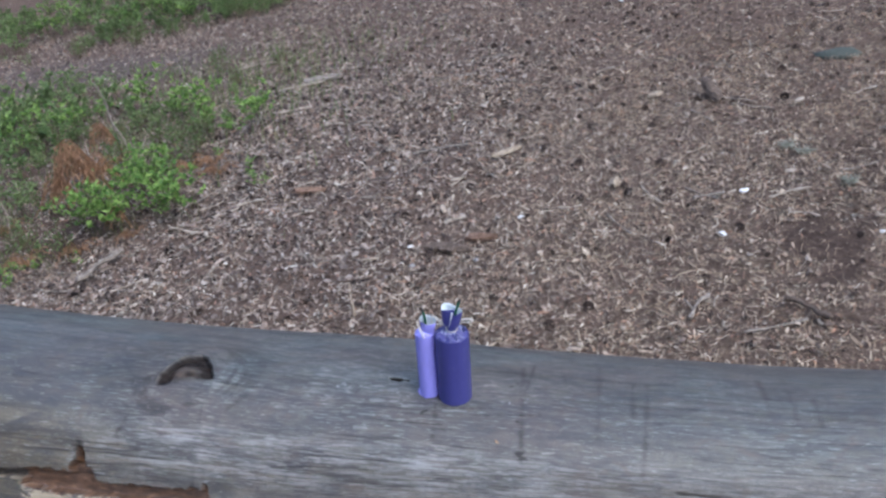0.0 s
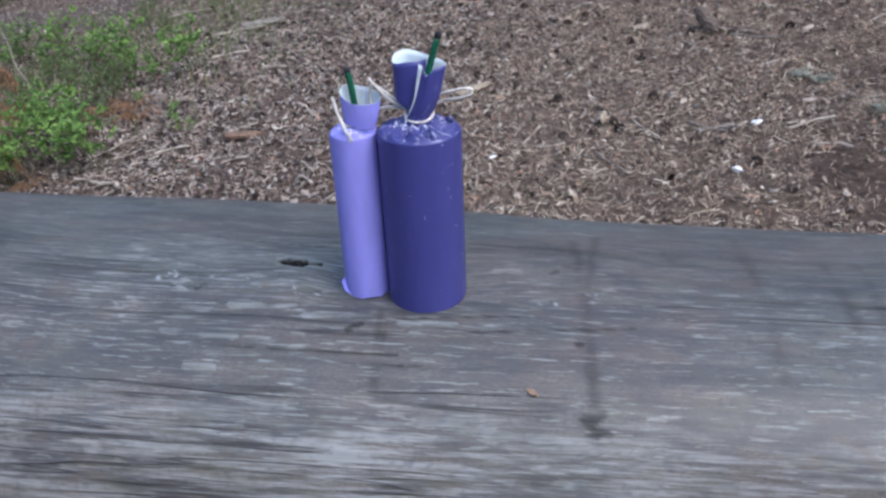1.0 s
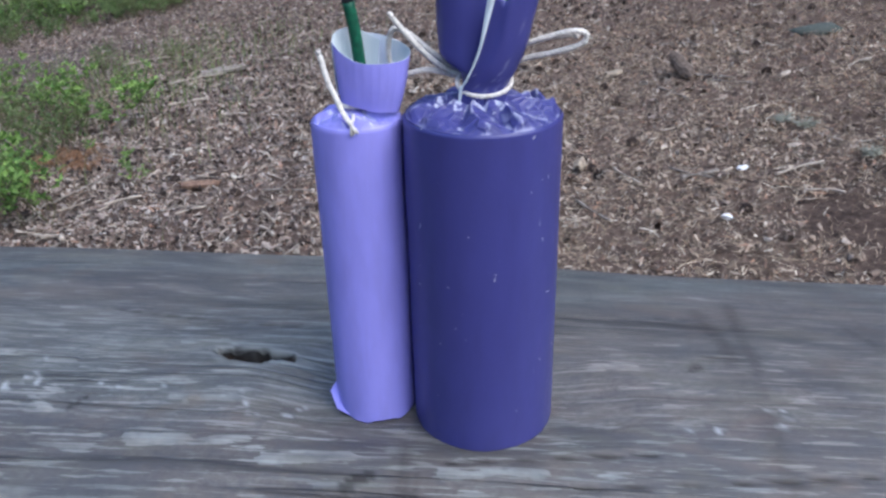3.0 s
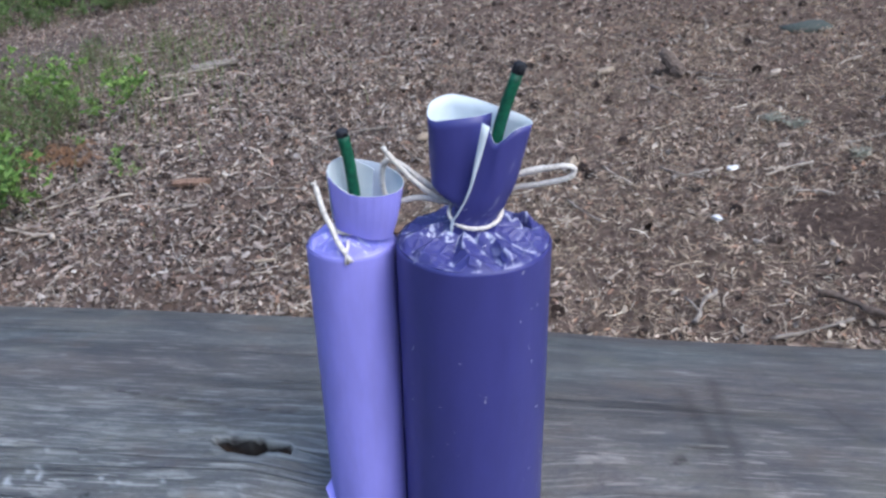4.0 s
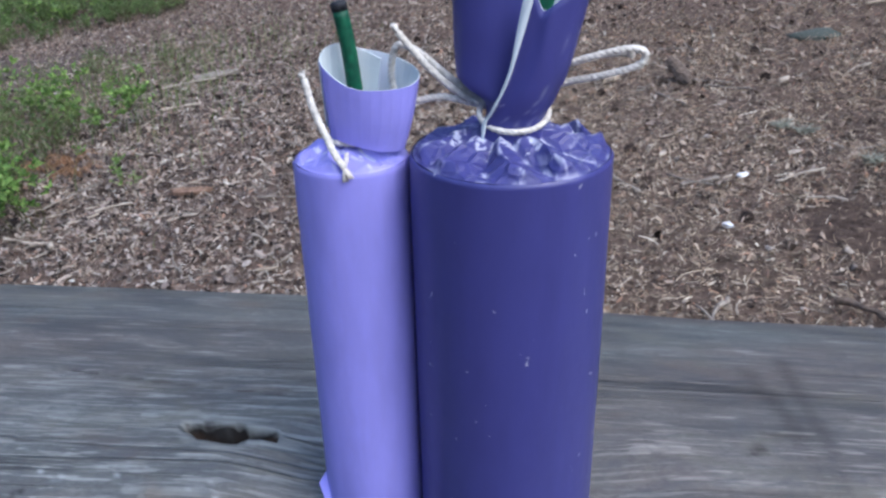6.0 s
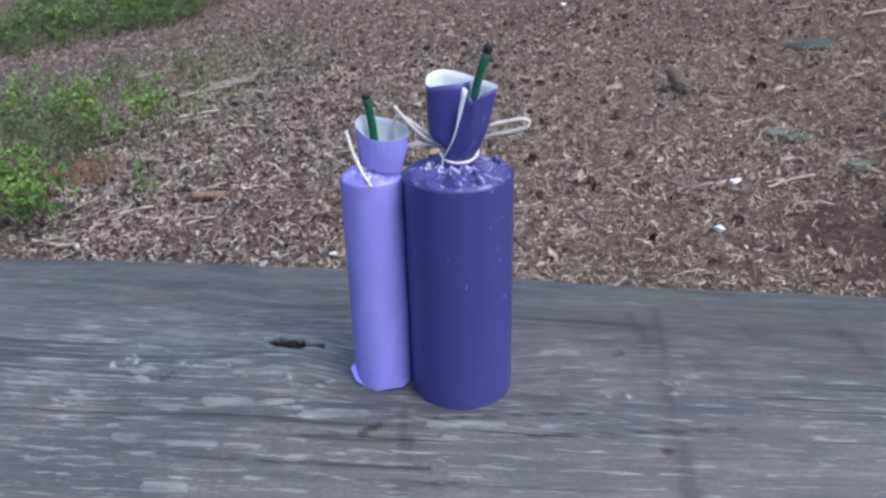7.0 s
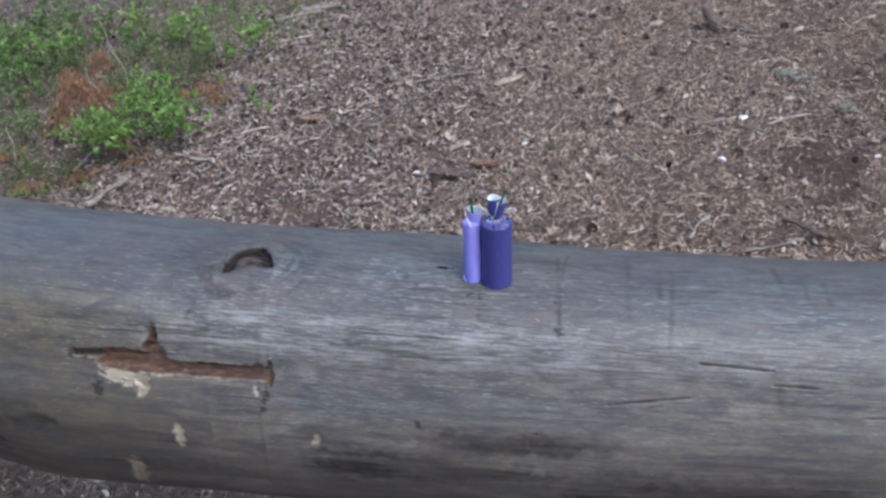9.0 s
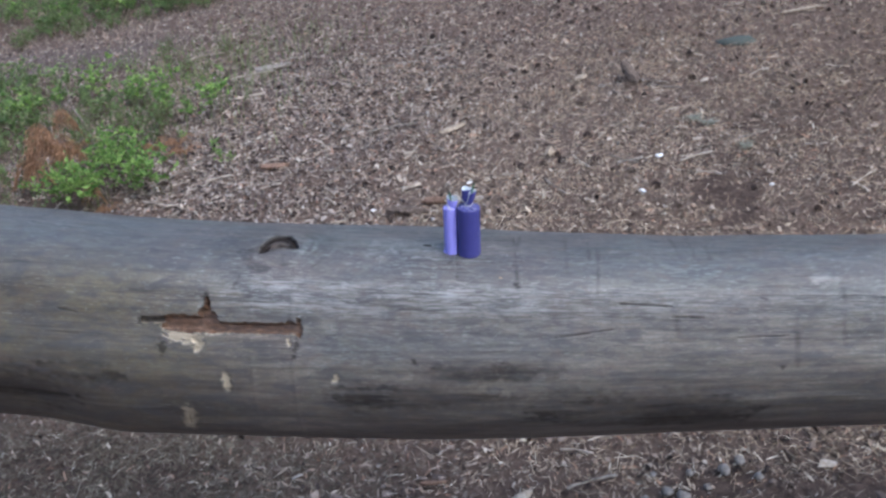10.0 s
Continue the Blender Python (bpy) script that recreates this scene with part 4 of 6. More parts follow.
    crease = np.maximum(crease, 0.3 * (K < 0.04) * smooth(0.45, 0.6, broken)) * (1 - 0.8 * pocket)
    verts = np.stack([cx, cy, z], -1).reshape(-1, 3)
    idx = np.arange(n * m).reshape(n, m)
    nxt = np.roll(idx, -1, axis=0)
    quads = np.stack([idx[:, :-1], nxt[:, :-1], nxt[:, 1:], idx[:, 1:]], -1).reshape(-1, 4)
    me = fast_mesh("gathered_top", verts, quads, True)
    me.attributes.new("crease", "FLOAT", "POINT").data.foreach_set("value", np.clip(crease, 0, 1).astype(np.float32).ravel())
    return me


def fuse(parent, points, radius, burnt):
    line = spline(points, 6)
    cut = int(len(line) * (1 - burnt))
    v, f = tube(line[:cut + 1], radius, 12)
    stem = part("fuse", mesh_of("fuse", v, f), FUSE_GREEN, parent, "green lacquered fuse cord")
    tip = line[cut:] + [line[-1] + (line[-1] - line[-2]) * 0.35]
    v, f = tube(tip, radius * 1.02, 12, [1.0] + [1.06] * (len(tip) - 2) + [0.72])
    part("burnt_tip", mesh_of("burnt_tip", v, f), FUSE_BLACK, stem, "black fuse tip")


def big_tube():
    rng = random.Random(3)
    x, y, z = -0.1109, 0.7538, STAND[2] - 0.0006
    ob = thing("paper_firecracker", pose(x, y, z, 5.0, -0.4, 0), "thick deep purple paper-wrapped tube with tied top, standing on the log", "firecracker", "paper tubes on the log")
    height = 0.0945
    part("wrapped_body", paper_tube(0.0206, height, 0.0), PURPLE, ob)
    top = part("gathered_top", gathered_top(0.0205, 0.0056, 0.0046, 9, 0.0040, 51), PURPLE_CRUMPLED, ob, "crumpled purple paper with white creases")
    top.location = (0, 0, height)
    # outlines of the collar: the turned-back lip, the front panel, the right fold, the back, the left curl, the hidden end
    foot = [(-5.1, -6.1), (-5.25, -6.15), (-5.2, -6.0), (-4.6, -5.8), (-2.4, -6.7), (0.6, -7.0), (4.4, -6.2), (6.8, -2.6), (5.8, 1.6), (3.0, 4.0), (0.0, 4.6), (-3.0, 4.4), (-5.0, 2.6), (-5.6, 0.0), (-4.4, -2.4), (-2.2, -3.4), (0.6, -2.6), (2.0, 0.0)]
    waist = [(-2.35, -7.05), (-2.6, -7.2), (-2.6, -7.0), (-1.8, -6.6), (0.4, -7.4), (3.0, -7.8), (6.2, -6.6), (8.8, -2.8), (7.6, 1.8), (4.6, 5.0), (0.2, 6.4), (-5.0, 6.6), (-9.2, 4.6), (-10.4, 1.2), (-8.6, -2.2), (-4.4, -3.6), (0.0, -2.8), (2.6, 0.4)]
    middle = [(0.4, -7.35), (0.05, -7.55), (-0.2, -7.2), (0.7, -6.7), (2.8, -7.4), (5.6, -8.0), (8.6, -6.6), (11.6, -2.8), (10.0, 2.0), (5.8, 5.2), (0.4, 7.6), (-5.8, 8.2), (-10.6, 6.0), (-11.7, 1.8), (-9.6, -1.8), (-4.8, -3.2), (0.6, -2.4), (3.8, 1.0)]
    brim = [(4.5, -7.5), (3.9, -7.9), (3.2, -7.2), (4.4, -6.5), (6.0, -6.9), (8.2, -7.5), (11.6, -6.0), (15.2, -2.4), (13.0, 2.2), (7.0, 5.2), (0.4, 8.6), (-6.4, 9.6), (-11.4, 6.8), (-12.3, 2.2), (-10.2, -1.4), (-5.2, -2.8), (1.2, -2.0), (5.0, 1.6)]
    brim_z = [35.0, 35.6, 35.8, 34.6, 30.4, 31.6, 34.2, 34.4, 35.0, 36.2, 37.4, 38.4, 37.4, 35.4, 34.4, 35.4, 36.0, 36.0]
    waist_z = [12, 12, 12, 12, 12, 12, 12, 12, 12, 12.5, 13, 13.5, 14, 14.5, 14, 13, 12, 12]
    knot_z = [7, 7, 7, 7, 7, 7, 7, 7, 7, 7.5, 8.5, 9.5, 10, 10, 9.5, 8.5, 8, 7.5]
    h = 1000 * height
    v, f, s = sheet([[(*p, h + 2.6) for p in foot], [(0.96 * x, 0.96 * y, h + z) for (x, y), z in zip(foot, knot_z)], [(0.98 * x, 0.98 * y, h + 0.96 * z) for (x, y), z in zip(waist, waist_z)],
                     [(0.97 * x, 0.97 * y, h + 18.2) for x, y in middle], [(0.97 * x, 0.97 * y, h + 0.95 * z) for (x, y), z in zip(brim, brim_z)]], 0.00024, 5, 6, 0.0007, 5)
    me = mesh_of("paper_collar", v, f, True, s)
    # rubbed fold lines on the front panel
    n_along, r = 86, random.Random(12)
    fold = np.zeros(len(v))
    for start, drift, top in ((21, 0.18, 15), (26, 0.22, 22), (30, 0.10, 12)):
        at = start
        for row in range(4, top):
            at += drift + r.uniform(-0.5, 0.5)
            fold[row * n_along + int(at)] = r.choice((0.0, 0.0, 0.0, 0.1, 0.2))
    me.attributes.new("crease", "FLOAT", "POINT").data.foreach_set("value", fold.astype(np.float32))
    part("paper_collar", me, (PURPLE, WHITE_PAPER), ob, "flared purple paper collar, white inside")
    fuse(ob, [(0.0040, 0.0, height + 0.006), (0.0054, -0.0010, height + 0.024), (0.0074, -0.0005, height + 0.034), (0.0115, 0.000, height + 0.0466)], 0.00155, 0.09)
    h = height
    ring = [(0.0006 + 0.0069 * math.cos(w), -0.0005 + 0.0064 * math.sin(w), h + 0.0080 + 0.0022 * math.sin(w)) for w in np.linspace(0.6, 0.6 + 2 * math.pi * 1.02, 14)]
    pieces = [twine(ring, 0.00068),
              twine([(0.005, 0.0055, h + 0.0085), (0.010, 0.0055, h + 0.0122), (0.0175, 0.004, h + 0.0142), (0.0245, 0.003, h + 0.0165), (0.0258, 0.003, h + 0.0190),
                     (0.0225, 0.002, h + 0.0200), (0.0150, 0.003, h + 0.0180), (0.0085, 0.005, h + 0.0155)], 0.00080),
              twine([(0.007, 0.006, h + 0.0135), (0.0140, 0.006, h + 0.0172), (0.0222, 0.0055, h + 0.0185)], 0.00070),
              twine([(-0.005, 0.003, h + 0.0082), (-0.0105, 0.0022, h + 0.0110), (-0.0165, 0.001, h + 0.0165), (-0.0222, 0.0, h + 0.0235)], 0.00080),
              twine([(-0.005, 0.0045, h + 0.0085), (-0.0120, 0.0035, h + 0.0135), (-0.0190, 0.0025, h + 0.0195), (-0.0228, 0.0025, h + 0.0205), (-0.0243, 0.003, h + 0.0160),
                     (-0.0238, 0.0035, h + 0.0105), (-0.0205, 0.003, h + 0.0090), (-0.0140, 0.003, h + 0.0100), (-0.005, 0.004, h + 0.0078)], 0.00080),
              frayed((0.0222, 0.0055, h + 0.0185), (1, -0.2, -0.2), 0.0022, rng), frayed((-0.0222, 0.0, h + 0.0235), (-0.6, 0, 0.8), 0.0022, rng)]
    v, f = joined(*pieces)
    part("string_bow", mesh_of("string_bow", v, f), TWINE, ob, "off-white cotton string tied in a bow")


def small_tube():
    rng = random.Random(4)
    x, y, z = -0.1440, 0.7557, STAND[2]
    ob = thing("paper_firecracker", pose(x, y, z, 5.0, -0.7, 0), "slim lilac paper-wrapped tube with tied top, standing on the log", "firecracker", "paper tubes on the log")
    h = 0.0913
    part("wrapped_body", paper_tube(0.0122, h, 0.0010), LILAC, ob)
    top = part("gathered_top", gathered_top(0.0121, 0.0036, 0.0030, 7, 0.0026, 71), LILAC, ob, "pleated lilac paper")
    top.location = (0, 0, h)
    # the torn flap at the foot
    def at(deg, r, z):
        return Vector((r * math.cos(radians(deg)), r * math.sin(radians(deg)), z))

    face = [at(186, 0.0118, 0.0085), at(204, 0.0118, 0.0045), at(240, 0.0119, 0.0012), at(196, 0.0143, 0.0058), at(216, 0.0136, 0.0022)]
    verts = face + [p + Vector((-0.0002, -0.0002, -0.0004)) for p in face]
    faces = [(0, 3, 1), (1, 3, 4), (1, 4, 2), (5, 6, 8), (6, 9, 8), (6, 7, 9), (3, 0, 5, 8), (4, 3, 8, 9), (2, 4, 9, 7)]
    part("torn_flap", mesh_of("torn_flap", verts, faces, False), LILAC, ob, "torn paper flap at the foot")
    foot = [(2.6, 1.4, 5.0), (0.4, 1.8, 5.0), (-3.0, 1.2, 6.0), (-5.2, -0.8, 6.0), (-4.2, -4.0, 5.2), (0.0, -5.6, 4.2), (5.4, -6.0, 3.0), (9.6, -4.2, 2.6), (10.0, -1.0, 2.0), (7.6, 2.2, 3.0), (3.4, 3.7, 3.5), (0.0, 4.0, 4.0), (-3.6, 3.2, 5.0), (-5.6, 1.2, 6.0), (-6.0, -0.8, 6.4)]
    brim = [(4.8, 1.6, 20.2), (1.4, 2.6, 21.6), (-2.8, 2.6, 23.2), (-6.2, -0.6, 22.6), (-6.0, -4.4, 20.2), (-0.4, -6.9, 16.4), (6.2, -6.8, 15.8), (11.6, -4.4, 16.2), (13.0, -0.8, 17.4), (11.0, 3.0, 18.6), (6.0, 5.4, 20.2), (0.0, 6.2, 21.2), (-5.0, 5.0, 21.6), (-7.4, 2.4, 20.8), (-7.6, -0.6, 20.0)]
    bulge = [(x0 * 0.42 + x1 * 0.58, y0 * 0.42 + y1 * 0.58, z0 * 0.55 + z1 * 0.45) for (x0, y0, z0), (x1, y1, z1) in zip(foot, brim)]
    v, f, s = sheet([[(x + aside, y, 1000 * h + z) for x, y, z in level] for level, aside in ((foot, 1.4), (bulge, 2.0), (brim, 2.4))], 0.00024, 3, 4, 0.0006, 8)
    part("paper_collar", mesh_of("paper_collar", v, f, False, s), (LILAC, WHITE_PAPER), ob, "folded lilac paper collar, white inside")
    fuse(ob, [(0.0024, 0.0005, h + 0.005), (0.0018, -0.0006, h + 0.016), (0.0012, -0.0010, h + 0.0235), (0.0000, -0.0014, h + 0.0316)], 0.00160, 0.10)
    pieces = [twine([(0.0046 * math.cos(a), 0.0042 * math.sin(a), h + 0.0040) for a in np.linspace(0, 2 * math.pi, 10)], 0.0007),
              twine([(-0.0072, -0.0052, h + 0.0176), (-0.0054, -0.0070, h + 0.0120), (-0.0030, -0.0086, h + 0.0072), (-0.0010, -0.0106, h + 0.0040), (0.0010, -0.0118, h + 0.0016)], 0.00080),
              twine([(0.0003, -0.0060, h + 0.0025), (0.0006, -0.0085, h + 0.0015), (-0.0006, -0.0105, h - 0.0005)], 0.00055),
              frayed((0.0010, -0.0118, h + 0.0016), (0.3, -0.2, -1), 0.0030, rng, 12), frayed((-0.0072, -0.0052, h + 0.0176), (-0.4, 0, 1), 0.0018, rng)]
    v, f = joined(*pieces)
    part("string_tie", mesh_of("string_tie", v, f), TWINE, ob, "off-white cotton string with frayed ends")


big_tube()
small_tube()


# ---- a splinter on the log ----
def wood_chip():
    rng = random.Random(6)
    top, n = [], 7
    for k in range(n):
        t = k / (n - 1) - 0.5
        w = 0.0022 * (1 - 3.2 * t * t) * rng.uniform(0.8, 1.1)
        top += [(0.011 * t, -w, 0.0016 + rng.uniform(0, 0.0006)), (0.011 * t, w, 0.0012 + rng.uniform(0, 0.0008))]
    verts = top + [(x, y * 1.1, -0.0012) for x, y, z in top]
    faces, m = [], 2 * n
    for k in range(n - 1):
        a, b, c, d = 2 * k, 2 * k + 1, 2 * k + 3, 2 * k + 2
        faces += [(a, d, c, b), (m + a, m + b, m + c, m + d), (a, m + a, m + d, d), (b, c, m + c, m + b)]
    faces += [(0, 1, m + 1, m), (m - 2, 2 * m - 2, 2 * m - 1, m - 1)]
    ob = part("wood_chip", mesh_of("wood_chip", verts, faces, False), CHIP_WOOD, None)
    ob.matrix_world = pose(-0.0507, 0.6940, 1.1402, 32, 0, -38) @ Matrix.Diagonal((0.6, 0.6, 0.6, 1))
    tagged(ob, "small orange-brown wood splinter lying on the log", "wood chip")


wood_chip()


# ---- things lying on the ground ----
def on_ground(x, y, dz=0.0, turn=0.0, tip=0.0, roll=0.0):
    h = 0.05
    gx = float(ground_height(x + h, y) - ground_height(x - h, y)) / (2 * h)
    gy = float(ground_height(x, y + h) - ground_height(x, y - h)) / (2 * h)
    up = Vector((-gx, -gy, 1)).normalized()
    q = Vector((0, 0, 1)).rotation_difference(up).to_matrix().to_4x4()
    return Matrix.Translation((x, y, float(ground_height(x, y)) + dz)) @ q @ pose(0, 0, 0, tip, roll, turn)


def stick(name, length, radius, bend, rng, forks=0):
    pts = [Vector((length * (k / 7 - 0.5), bend * math.sin(k / 7 * 3.1) + rng.uniform(-1, 1) * radius * 0.6, radius * 0.8 + rng.uniform(0, 0.4) * radius)) for k in range(8)]
    v, f = tube(spline(pts, 3), radius, 7, [0.75 + 0.25 * math.sin(1 + 0.4 * k) + rng.uniform(-0.08, 0.08) for k in range(22)])
    pieces = [(v, f)]
    for k in range(forks):
        a = pts[rng.randrange(2, 6)]
        w = Vector((rng.choice((-1, 1)) * 0.6, rng.choice((-1, 1)), 0.35)).normalized() * length * rng.uniform(0.2, 0.4)
        pieces.append(tube([a, a + w * 0.5 + Vector((0.004, 0, 0.002)), a + w], radius * 0.55, 5, [1, 0.8, 0.45]))
    return mesh_of(name, *joined(*pieces))


def bark_flake(name, length, width, thick, curl, rng):
    """A curved, broken-edged plate of bark or wood."""
    n, m = 12, 5
    taper, lean = rng.uniform(0.5, 0.95), rng.uniform(-0.2, 0.2)
    top, low = [], []
    for i in range(n):
        u = i / (n - 1) - 0.5
        half = width * 0.5 * (1 - taper * max(0.0, (u - lean) * 2) ** 1.5 - 0.35 * max(0.0, -2 * u) ** 3) * rng.uniform(0.72, 1.1)
        for j in range(m):
            w = (j / (m - 1) - 0.5) * 2
            z = curl * width * (1 - w * w) + curl * 0.4 * width * math.sin(3 * u + 1) + rng.uniform(-1, 1) * thick * 0.2
            p = (u * length + rng.uniform(-1, 1) * length * (0.03 if 0 < i < n - 1 else 0.09), w * half, z + thick)
            top.append(p)
            low.append((p[0], p[1] * 0.97, p[2] - thick * 1.3))
    verts, faces, k = top + low, [], n * m
    for i in range(n - 1):
        for j in range(m - 1):
            a, b, c, d = i * m + j, (i + 1) * m + j, (i + 1) * m + j + 1, i * m + j + 1
            faces += [(a, b, c, d), (k + d, k + c, k + b, k + a)]
    edge = [i * m for i in range(n)] + [(n - 1) * m + j for j in range(1, m)] + [i * m + m - 1 for i in range(n - 2, -1, -1)] + [j for j in range(m - 2, 0, -1)]
    for a, b in zip(edge, edge[1:] + edge[:1]):
        faces.append((b, a, k + a, k + b))
    return mesh_of(name, verts, faces, False)


def lay(name, me, material, m, label, category, group=""):
    return placed(part(name, me, material, None), Matrix.Translation((0, 0, 0.006)) @ m, label, category, group)


def placed(ob, m, label, category, group=""):
    ob.matrix_world = m
    return tagged(ob, label, category, group)


rng = random.Random(11)
lay("stick", stick("stick", 0.125, 0.007, 0.004, rng), GREY_WOOD, on_ground(0.45, 3.31, 0.008, 10), "short grey broken stick on the needle litter", "stick")
lay("stick", stick("stick", 0.16, 0.008, 0.010, rng, 1), GREY_WOOD, on_ground(0.37, 2.52, 0.012, 62), "grey forked dead stick on the needle litter", "stick")
lay("stick", stick("stick", 0.17, 0.011, 0.006, rng), BARK, on_ground(0.70, 2.47, 0.012, -48), "dark bark-covered stick on the needle litter", "stick")
lay("stick", stick("stick", 0.30, 0.006, 0.03, rng, 2), PALE_WOOD, on_ground(-2.75, 6.1, 0.015, 25), "pale barkless forked twig on the litter", "stick")
lay("stick", stick("stick", 0.34, 0.008, 0.02, rng, 1), PALE_WOOD, on_ground(-2.12, 5.42, 0.015, 12), "bleached curved twig on the litter", "stick")
lay("stick", stick("stick", 0.13, 0.006, 0.012, rng), PALE_WOOD, on_ground(-1.62, 4.62, 0.012, -6), "short bleached bent twig on the litter", "stick")
lay("stick", stick("stick", 0.22, 0.007, 0.01, rng, 1), PALE_WOOD, on_ground(-2.0, 4.95, 0.012, 22), "bleached forked twig on the litter", "stick")
lay("stick", stick("stick", 0.16, 0.006, 0.008, rng), PALE_WOOD, on_ground(-2.05, 3.42, 0.012, -22), "bleached twig beside the bilberry shrubs", "stick")
lay("stick", stick("stick", 0.12, 0.005, 0.006, rng), PALE_WOOD, on_ground(-1.05, 3.33, 0.012, -52), "small pale splinter on the litter", "stick")
lay("stick", stick("stick", 0.11, 0.006, 0.004, rng), PALE_WOOD, on_ground(-1.02, 3.22, 0.012, -48), "small pale splinter on the litter", "stick")
lay("stick", stick("stick", 0.09, 0.005, 0.004, rng), PALE_WOOD, on_ground(-0.62, 3.32, 0.012, 28), "small pale splinter on the litter", "stick")
lay("stick", stick("stick", 0.07, 0.005, 0.003, rng), PALE_WOOD, on_ground(-0.92, 2.92, 0.012, -4), "small pale splinter on the litter", "stick")
lay("bark_piece", bark_flake("bark_piece", 0.16, 0.055, 0.010, 0.15, rng), RED_BARK, on_ground(-1.467, 3.725, 0.012, 8, 0, 6), "flat reddish strip of pine bark", "bark")
lay("bark_piece", bark_flake("bark_piece", 0.15, 0.07, 0.016, 0.2, rng), BARK, on_ground(0.53, 4.36, 0.03, 118, -25, -28), "grey slab of bark leaning out of the litter", "bark")
lay("bark_piece", bark_flake("bark_piece", 0.15, 0.045, 0.006, 0.3, rng), BUFF, on_ground(-0.475, 3.93, 0.015, 30), "pale curled piece of inner bark", "bark")
lay("bark_piece", bark_flake("bark_piece", 0.19, 0.06, 0.010, 0.2, rng), BARK, on_ground(-0.60, 3.05, 0.010, -14), "dark brown plate of pine bark", "bark")
lay("bark_piece", bark_flake("bark_piece", 0.075, 0.05, 0.008, 0.2, rng), BUFF, on_ground(0.25, 4.46, 0.015, 10), "small pale plate of bark", "bark")
lay("bark_piece", bark_flake("bark_piece", 0.26, 0.09, 0.010, 0.15, rng), GREY_WOOD, on_ground(-2.0, 5.55, 0.012, 6), "buff flat piece of old bark", "bark")
lay("stick", stick("stick", 0.26, 0.016, 0.01, rng), GREY_WOOD, on_ground(-2.30, 3.10, 0.02, 62), "thick grey stick half hidden beside the shrubs", "stick")
lay("stick", stick("stick", 0.13, 0.010, 0.02, rng), PALE_WOOD, on_ground(-1.90, 3.34, 0.014, -24), "short bleached stick beside the shrubs", "stick")
lay("stick", stick("stick", 0.15, 0.007, 0.012, rng), PALE_WOOD, on_ground(-1.76, 3.64, 0.014, 14), "short bleached stick on the litter", "stick")
lay("stick", stick("stick", 0.28, 0.005, 0.02, rng), GREY_WOOD, on_ground(-2.02, 3.80, 0.014, 50), "thin grey bent twig beside the shrubs", "stick")
lay("stick", stick("stick", 0.30, 0.006, 0.015, rng), GREY_WOOD, on_ground(-0.85, 4.07, 0.012, 8), "long thin grey twig on the litter", "stick")
lay("stick", stick("stick", 0.16, 0.005, 0.01, rng), PALE_WOOD, on_ground(0.75, 3.26, 0.012, 12), "thin pale twig on the litter", "stick")
lay("bark_piece", bark_flake("bark_piece", 0.24, 0.03, 0.006, 0.1, rng), BUFF, on_ground(1.68, 5.17, 0.012, 4), "long buff splinter of wood", "bark")
def crumpled_scrap(size, flat, rng):
    """A scrap of paper crushed into a flat, sharp-edged lump."""
    bm = bmesh.new()
    bmesh.ops.create_icosphere(bm, subdivisions=2, radius=size)
    for v in bm.verts:
        v.co *= rng.uniform(0.55, 1.2)
        v.co.y *= flat
        v.co.z *= 0.45
    me = bpy.data.meshes.new("paper_scrap")
    bm.to_mesh(me)
    bm.free()
    return me


lay("stick", stick("stick", 0.10, 0.005, 0.004, rng), PALE_WOOD, on_ground(-0.62, 3.296, 0.014, 30), "short straw-coloured splinter on the litter", "stick")
lay("bark_piece", bark_flake("bark_piece", 0.085, 0.016, 0.005, 0.1, rng), BUFF, on_ground(-0.93, 3.0, 0.014, -4), "thin orange-buff splinter on the litter", "bark")
lay("bark_piece", bark_flake("bark_piece", 0.13, 0.05, 0.012, 0.2, rng), RED_BARK, on_ground(-0.47, 3.12, 0.012, -12), "reddish plate of bark half sunk in the litter", "bark")
lay("bark_piece", bark_flake("bark_piece", 0.06, 0.045, 0.004, 0.4, rng), BUFF, on_ground(0.063, 3.522, 0.014, 70, 20), "curled tan dead leaf on the litter", "leaf")
lay("bark_piece", bark_flake("bark_piece", 0.05, 0.03, 0.006, 0.2, rng), PALE_WOOD, on_ground(0.923, 4.187, 0.014, 20), "small pale wood chip on the litter", "bark")
lay("bark_piece", bark_flake("bark_piece", 0.06, 0.022, 0.004, 0.2, rng), PALE_WOOD, on_ground(-0.69, 3.70, 0.014, 10), "small pale wood chip on the litter", "bark")
lay("stick", stick("stick", 0.055, 0.004, 0.004, rng), PALE_WOOD, on_ground(0.163, 2.726, 0.014, 50), "short pale splinter on the needle litter", "stick")
for x, y, size, flat, turn in ((0.586, 3.327, 0.019, 0.7, 15), (0.479, 2.994, 0.021, 0.45, -30), (0.039, 6.5, 0.026, 0.6, 20), (-0.326, 3.279, 0.016, 0.35, 30), (-0.776, 3.082, 0.014, 0.4, 10), (1.013, 2.917, 0.012, 0.5, 0)):
    lay("paper_scrap", crumpled_scrap(size, flat, rng), SCRAP, on_ground(x, y, 0.014, turn), "crumpled white scrap on the litter", "scrap", "white scraps")


